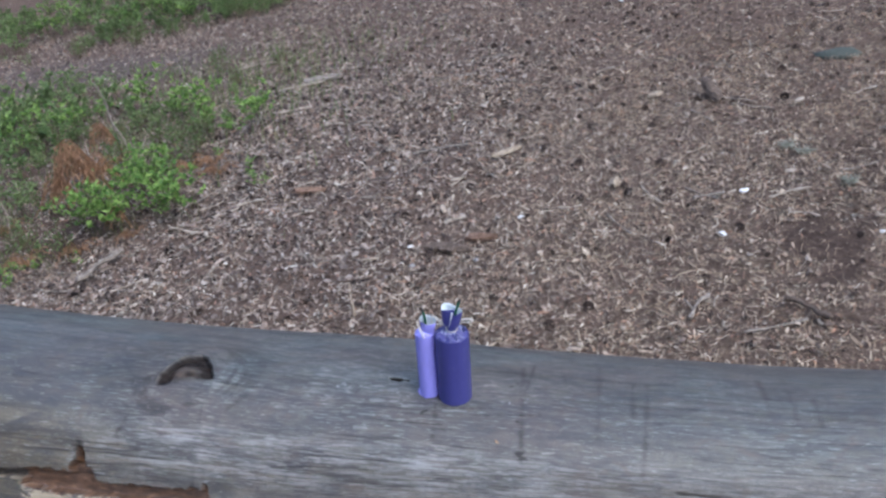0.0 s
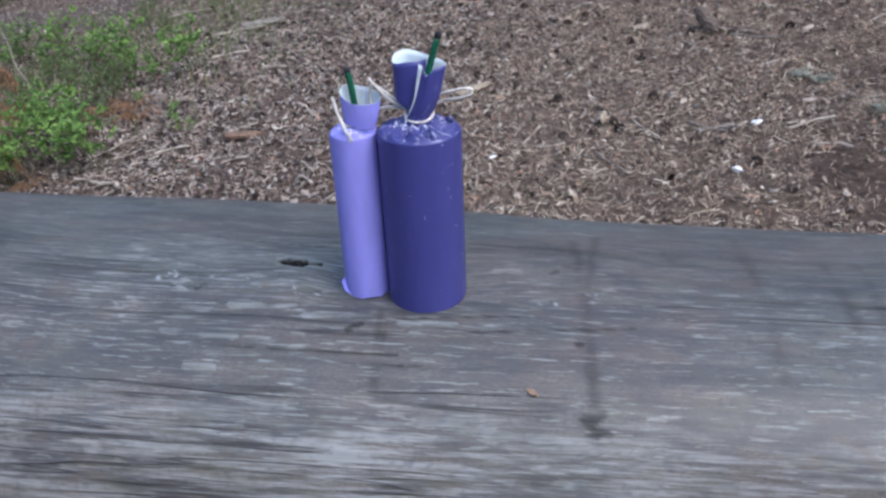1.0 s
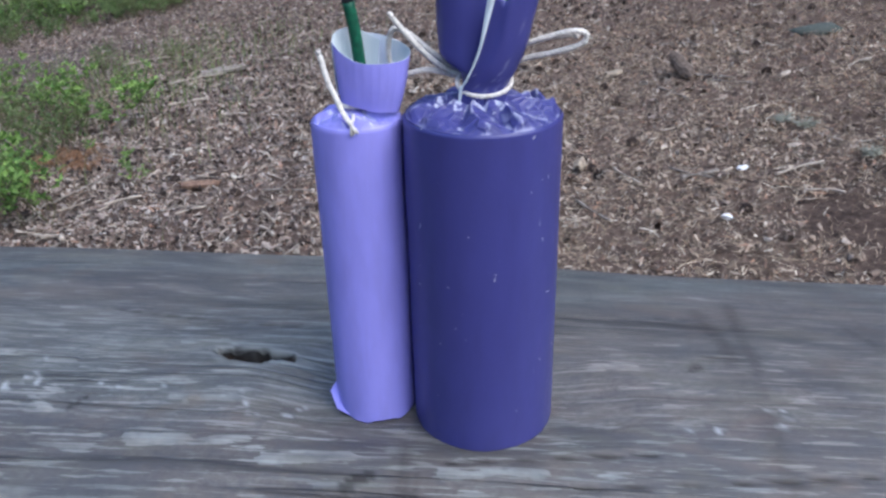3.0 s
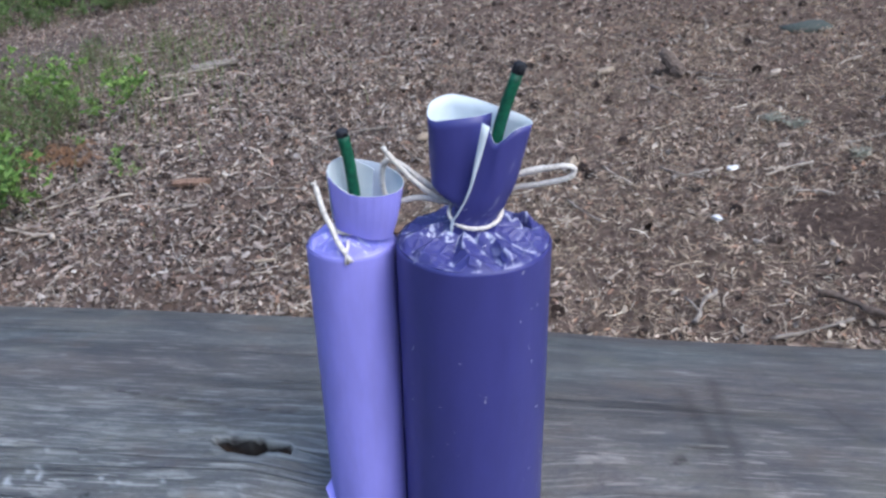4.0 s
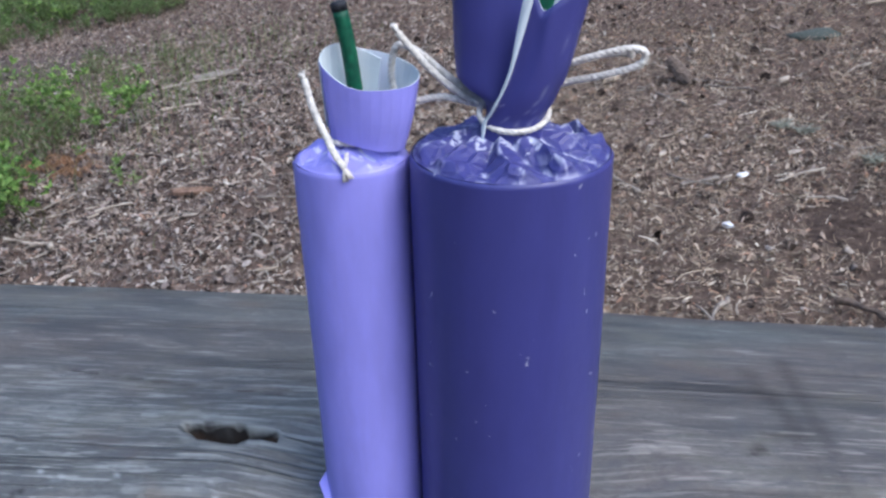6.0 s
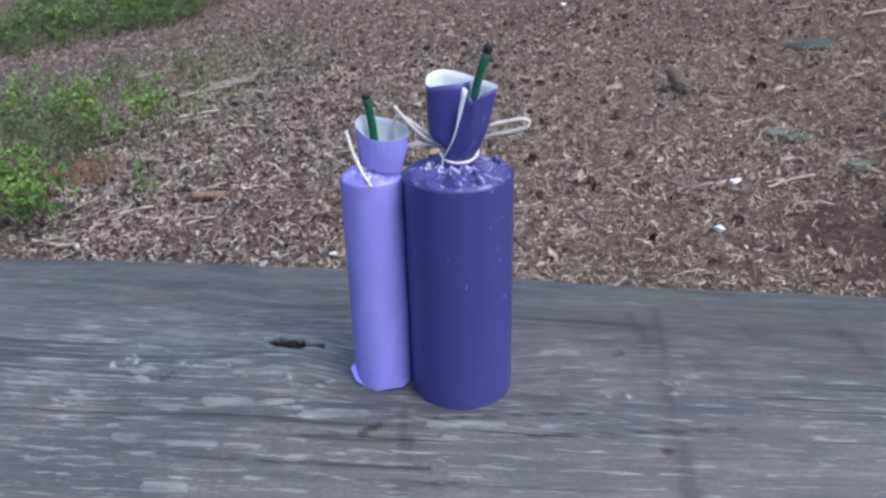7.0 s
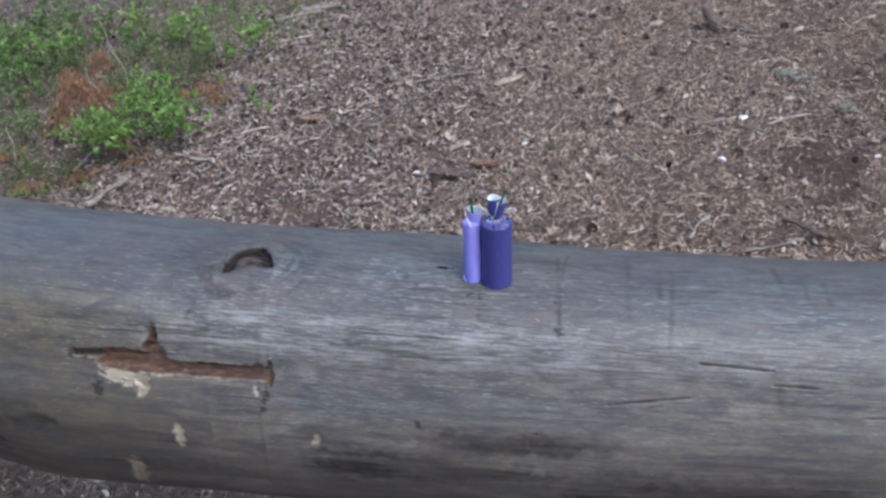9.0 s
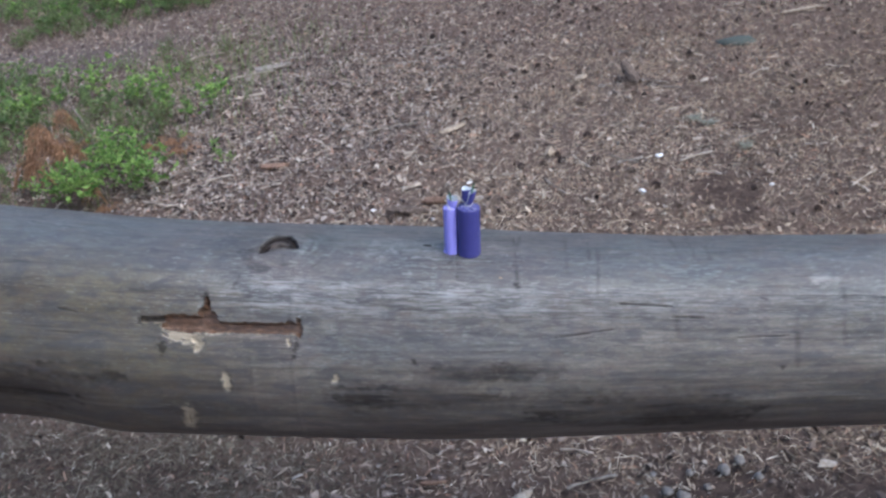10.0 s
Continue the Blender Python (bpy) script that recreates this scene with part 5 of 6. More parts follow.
TWIGS = [stick("twig", rng.uniform(0.09, 0.2), rng.uniform(0.0028, 0.005), rng.uniform(0.004, 0.022), rng, k % 2) for k in range(6)]
for k in range(150):
    if k < 84:
        x, y = rng.uniform(-3.1, -0.1), rng.uniform(2.9, 7.3)
    else:
        x, y = rng.uniform(-1.6, 1.4), rng.uniform(2.2, 5.6)
    ob = new("twig", TWIGS[k % 6])
    if not ob.data.materials:
        ob.data.materials.append((PALE_WOOD, GREY_WOOD, PALE_WOOD)[k % 3])
    s = rng.uniform(0.6, 1.25)
    placed(ob, on_ground(x, y, 0.012, rng.uniform(0, 360)) @ Matrix.Diagonal((s, s, s, 1)), "thin bleached dead twig on the litter", "twig", "dead twigs on the ground")


def pebble(size, rng):
    bm = bmesh.new()
    bmesh.ops.create_icosphere(bm, subdivisions=2, radius=size)
    off = Vector((rng.random() * 9, rng.random() * 9, 0))
    for v in bm.verts:
        v.co *= 0.85 + 0.45 * noise.noise(v.co / size * 1.1 + off)
        v.co.z *= 0.6
    me = bpy.data.meshes.new("pebble")
    bm.to_mesh(me)
    bm.free()
    me.polygons.foreach_set("use_smooth", [True] * len(me.polygons))
    return me


lay("pebble", pebble(0.018, rng), STONE, on_ground(-0.735, 2.93, 0.012), "small pale grey pebble in the litter", "stone")
lay("pebble", pebble(0.014, rng), STONE, on_ground(-0.47, 2.95, 0.010), "small pale grey pebble in the litter", "stone")
for x, y, size in ((0.46, 1.32, 0.014), (0.55, 1.32, 0.022), (0.39, 1.26, 0.018), (0.43, 1.24, 0.022), (0.47, 1.20, 0.016), (0.33, 1.24, 0.014), (0.60, 1.36, 0.018), (0.36, 1.33, 0.013), (0.50, 1.27, 0.012), (0.64, 1.30, 0.015)):
    lay("pebble", pebble(size, rng), DIRTY_STONE, on_ground(x, y, size * 0.45), "small rounded grey pebble under the log", "stone", "pebbles under the log")
lay("bark_piece", bark_flake("bark_piece", 0.09, 0.034, 0.014, 0.2, rng), PALE_WOOD, on_ground(-0.02, 1.23, 0.016, 38), "thick pale chunk of broken wood under the log", "bark")
lay("stick", stick("stick", 0.15, 0.005, 0.006, rng), GREY_WOOD, on_ground(0.19, 1.30, 0.012, 16), "thin grey twig under the log", "stick")
lay("stick", stick("stick", 0.10, 0.004, 0.006, rng), PALE_WOOD, on_ground(0.15, 1.42, 0.012, -14), "thin pale twig under the log", "stick")
lay("stick", stick("stick", 0.055, 0.005, 0.002, rng), BARK, on_ground(-0.72, 1.27, 0.012, 88), "short brown twig under the log", "stick")
lay("bark_piece", bark_flake("bark_piece", 0.07, 0.018, 0.005, 0.15, rng), RED_BARK, on_ground(-0.27, 1.33, 0.010, 5), "small reddish strip of bark under the log", "bark")
lay("mossy_stone", pebble(0.12, rng), MOSS, on_ground(1.20, 4.79, 0.0) @ Matrix.Diagonal((1.2, 0.8, 0.5, 1)), "low stone grown over with grey-green moss", "stone")


def lichen_tuft(rng):
    pieces = []
    for _ in range(70):
        a, l = rng.uniform(0, 6.283), rng.uniform(0.02, 0.05)
        p = Vector((rng.gauss(0, 0.013), rng.gauss(0, 0.013), 0))
        w = Vector((math.cos(a), math.sin(a), rng.uniform(0.2, 1.0))).normalized() * l
        pieces.append(tube([p, p + w * 0.6, p + w + Vector((0, 0, -0.006))], 0.0016, 4, [1, 0.8, 0.4]))
    return mesh_of("lichen_tuft", *joined(*pieces))


for x, y in ((0.86, 3.62), (0.98, 3.30), (0.80, 3.70)):
    lay("lichen_tuft", lichen_tuft(rng), LICHEN, on_ground(x, y, 0.01, rng.uniform(0, 360)), "fallen tuft of grey-green lichen", "lichen", "lichen tufts")


def cone_mesh(rng):
    pieces = []
    n = 34
    for k in range(n):
        t = k / (n - 1)
        a = k * 2.39996
        r = 0.013 * math.sin(0.35 + 2.5 * t) * 0.9
        c = Vector((r * math.cos(a), r * math.sin(a), 0.036 * t - 0.018))
        o = Vector((math.cos(a), math.sin(a), 0.35)).normalized()
        sidew = Vector((-math.sin(a), math.cos(a), 0))
        l = 0.010 * (0.5 + 0.7 * math.sin(0.4 + 2.4 * t))
        v = [c - sidew * 0.0035, c + sidew * 0.0035, c + o * l + sidew * 0.0048, c + o * l - sidew * 0.0048, c + o * l * 0.9 - Vector((0, 0, 0.003))]
        pieces.append((v, [(0, 1, 2, 3), (1, 0, 4), (0, 3, 4), (3, 2, 4), (2, 1, 4)]))
    return mesh_of("pine_cone", *joined(*pieces), False)


CONES = [cone_mesh(rng) for _ in range(2)]
for k in range(230):
    if k < 70:
        x, y = rng.uniform(-0.9, 1.6), rng.uniform(2.6, 6.2)
    else:
        x, y = rng.uniform(-3.0, 0.4), rng.uniform(2.4, 6.8)
    m = on_ground(x, y, 0.010, rng.uniform(0, 360), 90 + rng.uniform(-25, 25)) @ Matrix.Diagonal((*[rng.uniform(0.5, 1.05)] * 3, 1))
    ob = new("pine_cone", CONES[k % 2])
    if not ob.data.materials:
        ob.data.materials.append(CONE)
    placed(ob, m, "dark open pine cone on the litter", "pine cone", "pine cones on the ground")


# ---- bilberry shrubs, ferns and grass ----
def leaf_blade(p, way, up, length, width):
    """One leaf, folded along its midrib."""
    side = way.cross(up)
    side = side.normalized() if side.length > 1e-5 else way.orthogonal().normalized()
    up = side.cross(way).normalized()
    lift = up * width * 0.22
    tip = p + way * length - up * length * 0.12
    v = [p, tip, p + way * length * 0.30 + side * width * 0.5 + lift, p + way * length * 0.72 + side * width * 0.42 + lift * 0.7,
         p + way * length * 0.30 - side * width * 0.5 + lift, p + way * length * 0.72 - side * width * 0.42 + lift * 0.7]
    return v, [(0, 2, 3, 1), (0, 1, 5, 4)]


def bilberry(rng, tall, spread, stems, leaf, leafy, material, label, group):
    ob = thing("bilberry_shrub", pose(0, 0, 0), label, "shrub", group)
    wood, leaves = [], []
    for _ in range(stems):
        a = rng.uniform(0, 6.283)
        foot = Vector((math.cos(a), math.sin(a), 0)) * rng.uniform(0, spread * 0.5)
        lean = Vector((math.cos(a), math.sin(a), 0)) * rng.uniform(0.05, 0.6)
        h = tall * rng.uniform(0.45, 1.0)
        pts = [foot + lean * h * (t ** 1.5) + Vector((rng.gauss(0, 0.008), rng.gauss(0, 0.008), h * t)) for t in (0, 0.25, 0.5, 0.75, 1.0)]
        wood.append(tube(pts, 0.0018, 4, [1, 0.9, 0.8, 0.6, 0.4], False))
        for k in range(rng.randint(3, 6)):
            t = rng.uniform(0.35, 0.98)
            i = min(3, int(t * 4))
            p = pts[i].lerp(pts[i + 1], t * 4 - i)
            b = rng.uniform(0, 6.283)
            w = Vector((math.cos(b), math.sin(b), rng.uniform(0.5, 1.6))).normalized() * tall * rng.uniform(0.16, 0.36)
            tw = [p, p + w * 0.5 + Vector((0, 0, 0.006)), p + w]
            wood.append(tube(tw, 0.0011, 3, [1, 0.8, 0.5], False))
            for q in range(rng.randint(*leafy)):
                u = rng.uniform(0.15, 1.05)
                c = rng.uniform(0, 6.283)
                way = (w.normalized() * 0.8 + Vector((math.cos(c), math.sin(c), rng.uniform(-0.2, 0.5)))).normalized()
                up = Vector((rng.gauss(0, 0.5), rng.gauss(0, 0.5), 1)).normalized()
                l = leaf * rng.uniform(0.6, 1.25)
                leaves.append(leaf_blade(p + w * u, way, up, l, l * rng.uniform(0.42, 0.6)))
    part("stem", mesh_of("stem", *joined(*wood)), STEM, ob)
    v, f = joined(*leaves)
    part("foliage", mesh_of("foliage", v, f, False), material, ob)
    return ob


def plant(kinds, spots, smallest, largest):
    """Sets the first spots with the shrubs themselves and the others with copies."""
    for k, (x, y) in enumerate(spots):
        size = rng.uniform(smallest, largest)
        m = on_ground(x, y, 0.0, rng.uniform(0, 360)) @ Matrix.Diagonal((size, size, size * rng.uniform(0.85, 1.1), 1))
        ob = kinds[k] if k < len(kinds) and not kinds[k].get("set") else copy_thing(kinds[k % len(kinds)], m.normalized())
        ob["set"] = 1
        ob.matrix_basis = m


rng = random.Random(21)
FRESH = [bilberry(rng, 0.25, 0.09, 3, 0.029, (5, 9), LEAF_BRIGHT, "low bilberry shrub with fresh light green leaves", "fresh bilberry shrubs") for _ in range(3)]
DULL = [bilberry(rng, 0.22, 0.20, 7, 0.026, (4, 7), LEAF_DULL, "low bilberry shrub with small dull green leaves", "shaded bilberry shrubs") for _ in range(3)]
TWIGGY = [bilberry(rng, 0.24, 0.20, 13, 0.022, (0, 3), LEAF_DULL, "twiggy half-bare bilberry shrub with few leaves", "half-bare bilberry shrubs") for _ in range(3)]
plant(FRESH, [(-2.45, 3.94), (-2.58, 3.97), (-2.34, 3.96), (-2.50, 4.04), (-2.40, 3.84), (-2.47, 3.45), (-2.60, 3.52), (-2.38, 3.43), (-2.54, 3.42), (-2.50, 3.56),
              (-2.68, 3.56), (-2.14, 3.56), (-2.24, 3.60), (-2.04, 3.56), (-2.30, 3.70), (-2.26, 3.84), (-2.42, 3.62), (-2.34, 3.50), (-2.10, 3.62), (-2.52, 3.88), (-2.20, 3.72)], 0.8, 1.2)
plant(FRESH, [(-3.28, 5.50), (-3.29, 5.37), (-2.97, 5.26), (-2.80, 5.02), (-2.54, 4.80), (-2.47, 4.82), (-2.15, 4.71), (-2.17, 4.60), (-2.11, 4.73), (-3.57, 5.16), (-3.94, 4.66), (-3.80, 4.78), (-4.05, 4.94), (-2.92, 5.20), (-2.60, 4.86)], 0.9, 1.2)
plant(FRESH, [(-1.95, 4.08), (-1.78, 3.82), (-2.19, 4.27), (-2.68, 3.11), (-2.76, 3.03), (-2.45, 3.13), (-2.62, 5.44)], 0.4, 0.6)
plant(DULL, [(-4.31, 5.11), (-4.05, 4.94), (-3.80, 4.78), (-3.94, 4.66), (-3.57, 4.39), (-3.91, 5.21), (-3.72, 5.20), (-3.88, 5.02), (-3.68, 4.31), (-3.50, 4.00), (-3.96, 5.38), (-4.42, 5.47), (-4.66, 5.54),
             (-3.57, 4.54), (-3.37, 4.05), (-3.28, 3.82), (-3.44, 5.33), (-3.28, 5.15), (-2.96, 5.07), (-3.82, 5.36), (-3.10, 5.30), (-2.75, 5.15), (-2.38, 4.66), (-3.10, 4.95), (-3.62, 4.90)], 0.7, 1.0)
plant(TWIGGY, [(-3.27, 4.87), (-3.05, 4.76), (-2.85, 4.66), (-2.71, 4.66), (-3.11, 4.51), (-2.50, 4.52), (-2.92, 4.42), (-2.59, 4.36), (-3.44, 4.87), (-2.42, 4.29), (-3.05, 4.95), (-2.46, 4.55),
               (-3.08, 3.78), (-3.05, 3.45), (-2.86, 3.37), (-2.64, 3.22), (-2.89, 3.20), (-3.24, 3.58), (-2.70, 3.75), (-2.62, 4.12), (-2.36, 3.92), (-3.30, 4.30)], 0.7, 1.05)
far = []
for _ in range(36):
    far.append((rng.uniform(-5.4, -3.6), rng.uniform(4.3, 5.9)))
for _ in range(190):
    t = rng.random() ** 1.2
    far.append((-3.4 - 5.5 * t + rng.uniform(-0.3, 0.3), 8.35 - 1.5 * t * (1 - 0.45 * t) + 1.9 * rng.random() ** 1.5))
plant(DULL, [p for k, p in enumerate(far) if k % 4], 0.85, 1.45)
plant(FRESH, [p for k, p in enumerate(far) if k % 4 == 0], 1.0, 1.5)
edge = []
for _ in range(34):
    t = rng.random()
    edge.append((-3.0 - 5.0 * t, 8.35 - 1.5 * t * (1 - 0.45 * t) - 0.1 - 0.45 * rng.random() ** 2))
edge += [(-3.9, 6.3), (-3.5, 6.1), (-3.2, 6.3), (-3.0, 6.0), (-2.8, 5.8), (-3.6, 5.8), (-4.4, 6.1), (-2.6, 6.2), (-3.3, 6.6)]
plant(TWIGGY, edge, 0.4, 0.75)
plant(DULL, [(x, y - 0.15 - 0.3 * rng.random()) for x, y in far[36:] if y < 8.35 + 0.27 * (x + 3.4) + 0.35][:34], 0.6, 0.95)


def dead_fern(rng, fronds, reach, rise, facing=None):
    """Withered fronds that rise and droop; facing bends them all to one side."""
    pieces = []
    for _ in range(fronds):
        a = rng.uniform(0, 6.283) if facing is None else radians(facing) + rng.gauss(0, 0.45)
        out = Vector((math.cos(a), math.sin(a), 0))
        l = reach * rng.uniform(0.6, 1.1)
        lift = rise * rng.uniform(0.7, 1.15)
        pts = [out * l * t * (0.7 + 0.3 * t) + Vector((rng.gauss(0, 0.004), rng.gauss(0, 0.004), lift * (2.6 * t - 2.3 * t * t) + 0.008)) for t in np.linspace(0, 1, 10)]
        pieces.append(tube(pts, 0.0022, 3, None, False))
        side = Vector((-out.y, out.x, 0))
        for i in range(2, 10):
            for sgn in (-1, 1):
                w = (side * sgn * 0.8 + out * 0.5 + Vector((0, 0, rng.uniform(-1.1, -0.1)))).normalized()
                pieces.append(leaf_blade(pts[i], w, Vector((rng.gauss(0, 0.6), rng.gauss(0, 0.6), 1)), l * 0.34 * (1.2 - i / 10) * rng.uniform(0.6, 1.2), 0.0055))
    return mesh_of("dead_fern", *joined(*pieces), False)


FERNS = [dead_fern(rng, 13, 0.24, 0.38, 235), dead_fern(rng, 9, 0.18, 0.12), dead_fern(rng, 12, 0.24, 0.32, 205)]
for kind, x, y, s in ((0, -2.74, 3.90, 1.1), (2, -2.82, 3.80, 1.0), (0, -2.82, 4.05, 1.15), (2, -2.76, 4.10, 0.9), (1, -2.37, 4.20, 0.9), (1, -2.22, 4.22, 0.8),
                      (1, -2.80, 3.22, 0.9), (1, -2.55, 3.30, 0.75), (0, -2.38, 3.52, 0.5), (1, -2.30, 3.40, 0.6), (1, -3.20, 3.60, 0.8), (1, -2.12, 4.06, 0.8), (1, -3.02, 4.45, 0.9), (0, -3.06, 4.60, 0.8)):
    ob = new("dead_fern", FERNS[kind])
    if not ob.data.materials:
        ob.data.materials.append(FERN)
    placed(ob, on_ground(x, y, 0.0, rng.uniform(-20, 20)) @ Matrix.Diagonal((s, s, s, 1)), "withered rust-brown fern among the bilberries", "fern", "withered ferns")


def bare_twig(points, radius, material, label):
    line = spline(points, 5)
    v, f = tube(line, radius, 6, [1 - 0.6 * k / len(line) for k in range(len(line))])
    tagged(part("bare_twig", mesh_of("bare_twig", v, f), material, None), label, "twig", "bare twigs in the shrubs")


def up_from(x, y, *offs):
    z = float(ground_height(x, y))
    return [(x + a, y + b, z + c) for a, b, c in ((0, 0, -0.02), *offs)]


bare_twig(up_from(-3.02, 4.58, (-0.02, 0.01, 0.10), (-0.10, 0.03, 0.22), (-0.13, 0.05, 0.34), (-0.19, 0.06, 0.46)), 0.0075, GREY_WOOD, "bare grey upright twig among the bilberries")
bare_twig(up_from(-2.88, 4.52, (0.0, 0, 0.06), (0.03, 0.01, 0.12), (0.035, 0.02, 0.17)), 0.006, PALE_WOOD, "thin bare pale twig among the bilberries")
bare_twig(up_from(-3.03, 4.28, (0.0, 0, 0.08), (-0.06, 0.0, 0.13), (-0.07, 0.0, 0.22)), 0.005, PALE_WOOD, "thin bare pale bent twig over the ferns")
bare_twig(up_from(-2.88, 4.02, (0.02, 0, 0.10), (0.05, 0.0, 0.19), (0.13, 0.02, 0.24)), 0.005, GREY_WOOD, "thin bare grey twig over the ferns")
bare_twig(up_from(-3.12, 3.52, (0.0, 0, 0.08), (0.005, 0.0, 0.14), (-0.01, 0.0, 0.22)), 0.005, PALE_WOOD, "thin bare pale upright twig among the bilberries")
bare_twig(up_from(-2.55, 4.55, (0.0, 0, 0.10), (-0.03, 0.0, 0.18), (-0.02, 0.0, 0.30)), 0.004, BARK, "thin bare dark twig among the bilberries")
bare_twig(up_from(-2.42, 4.34, (0.02, 0, 0.08), (0.04, 0.0, 0.18), (0.10, 0.0, 0.24)), 0.004, BARK, "thin bare dark twig among the bilberries")


bare_twig(up_from(-0.895, 2.63, (0.0, 0.0, 0.02), (-0.012, 0.02, 0.05), (-0.03, 0.05, 0.075), (-0.045, 0.10, 0.085)), 0.005, BUFF, "bent tan rootlet rising from the litter")


def grass_stuff():
    r = np.random.default_rng(8)
    n = 2600
    x = np.concatenate([r.normal(-2.45, 0.5, n // 2), r.uniform(-5.0, -2.6, n - n // 2)])
    y = np.concatenate([r.normal(5.6, 0.7, n // 2), r.uniform(3.2, 6.6, n - n // 2)])
    z = ground_height(x, y)
    a, l, b = r.uniform(0, 6.283, n), r.uniform(0.05, 0.16, n), r.uniform(0.1, 0.7, n)
    w = r.uniform(0.0012, 0.0026, n)
    rows = []
    for t in (0.0, 0.5, 1.0):
        cx, cy, cz = x + np.cos(a) * b * l * t * t, y + np.sin(a) * b * l * t * t, z + l * t * (1 - 0.35 * b * t)
        ww = w * (1 - 0.8 * t)
        rows += [np.stack([cx - np.sin(a) * ww, cy + np.cos(a) * ww, cz], -1), np.stack([cx + np.sin(a) * ww, cy - np.cos(a) * ww, cz], -1)]
    v = np.stack(rows, 1).reshape(-1, 3)
    base = np.arange(n)[:, None, None] * 6
    quads = (base + np.array([[0, 1, 3, 2], [2, 3, 5, 4]])[None]).reshape(-1, 4)
    tagged(part("grass", fast_mesh("grass", v, quads), GRASS, None), "sparse thin grass blades between the shrubs", "grass", kind="stuff")


grass_stuff()


# ---- litter ----
def fibre_strip(x, y):
    """The strip below the log where fine fibrous litter takes the place of chips."""
    ragged = 0.5 * (fractal(x * 5, y * 5, 131, 3) - 0.5)
    return (1 - smooth(-1.0, -0.15, x + ragged)) * (1 - smooth(1.65, 2.05, y + 0.6 * ragged))


def scatter(zones, r, inner=True):
    xs, ys = [], []
    for x0, x1, y0, y1, per in zones:
        n = int((x1 - x0) * (y1 - y0) * per)
        xs.append(r.uniform(x0, x1, n) + r.normal(0, 0.25, n))
        ys.append(r.uniform(y0, y1, n) + r.normal(0, 0.25, n))
    x, y = np.concatenate(xs), np.concatenate(ys)
    keep = r.random(len(x)) < 0.25 + 1.1 * fractal(x * 2.2, y * 2.2, 60, 4)
    fade = smooth(-4.4, -2.9, x) * (1 - smooth(1.9, 3.3, x)) * smooth(0.2, 1.1, y) if inner else np.ones(len(x))
    keep &= r.random(len(x)) < np.where(y > 5.0, np.maximum(fade, smooth(4.6, 5.4, y)), fade) * (1 - smooth(7.6, 9.6, y) * 0.8)
    keep &= r.random(len(x)) > np.maximum(0.85 * bare_and_shade(x, y) + 0.35 * trodden_path(x, y), 0.9 * fibre_strip(x, y))
    return x[keep], y[keep]


def turned(r, n, steep):
    a = r.uniform(0, 2 * np.pi, n)
    p, q = r.normal(0, steep, n), r.normal(0, steep, n)
    u = np.stack([np.cos(a) * np.cos(p), np.sin(a) * np.cos(p), np.sin(p)], -1)
    v0 = np.stack([-np.sin(a), np.cos(a), np.zeros(n)], -1)
    w0 = np.cross(u, v0)
    v = v0 * np.cos(q)[:, None] + w0 * np.sin(q)[:, None]
    return u, v, np.cross(u, v)


def chip_stuff():
    r = np.random.default_rng(14)
    x, y = scatter([(-4.4, 3.3, 0.2, 5.4, 5600), (-0.6, 2.0, 1.6, 5.2, 3600), (-2.2, 1.8, 0.9, 1.8, 2600), (-6.5, 3.3, 5.0, 9.6, 1700)], r)
    wide_x, wide_y = scatter([(-9.5, 6.5, -4.0, 11.5, 230)], r, False)
    x, y = np.concatenate([x, wide_x]), np.concatenate([y, wide_y])
    n = len(x)
    size = np.exp(r.normal(-4.78, 0.42, n)) * (1 + 0.25 * (y > 5.2)) * (1.12 - 0.48 * smooth(-1.4, 0.3, x))
    size = np.minimum(size, 0.015)
    long, wide = size * r.uniform(1.2, 3.4, n), size * r.uniform(0.3, 0.85, n)
    u, v, w = turned(r, n, 0.45)
    c = np.stack([x, y, ground_height(x, y) + np.abs(r.normal(0.006, 0.006, n))], -1)
    curl = r.normal(0.2, 0.5, n) * wide
    rows = []
    for s, e in ((-0.5, 0.6), (0.0, 1.0), (0.5, 0.5)):
        for t in (-0.5, 0.5):
            jit = 1 + r.uniform(-0.3, 0.3, n)
            rows.append(c + u * (long * s * jit)[:, None] + v * (wide * t * e * jit)[:, None] + w * (curl * (1 - 4 * s * s))[:, None])
    verts = np.stack(rows, 1).reshape(-1, 3)
    base = np.arange(n)[:, None, None] * 6
    quads = (base + np.array([[0, 1, 3, 2], [2, 3, 5, 4]])[None]).reshape(-1, 4)
    tagged(part("bark_litter", fast_mesh("bark_litter", verts, quads), CHIPS, None), "brown crumbled bark and dead leaf litter", "litter", kind="stuff")


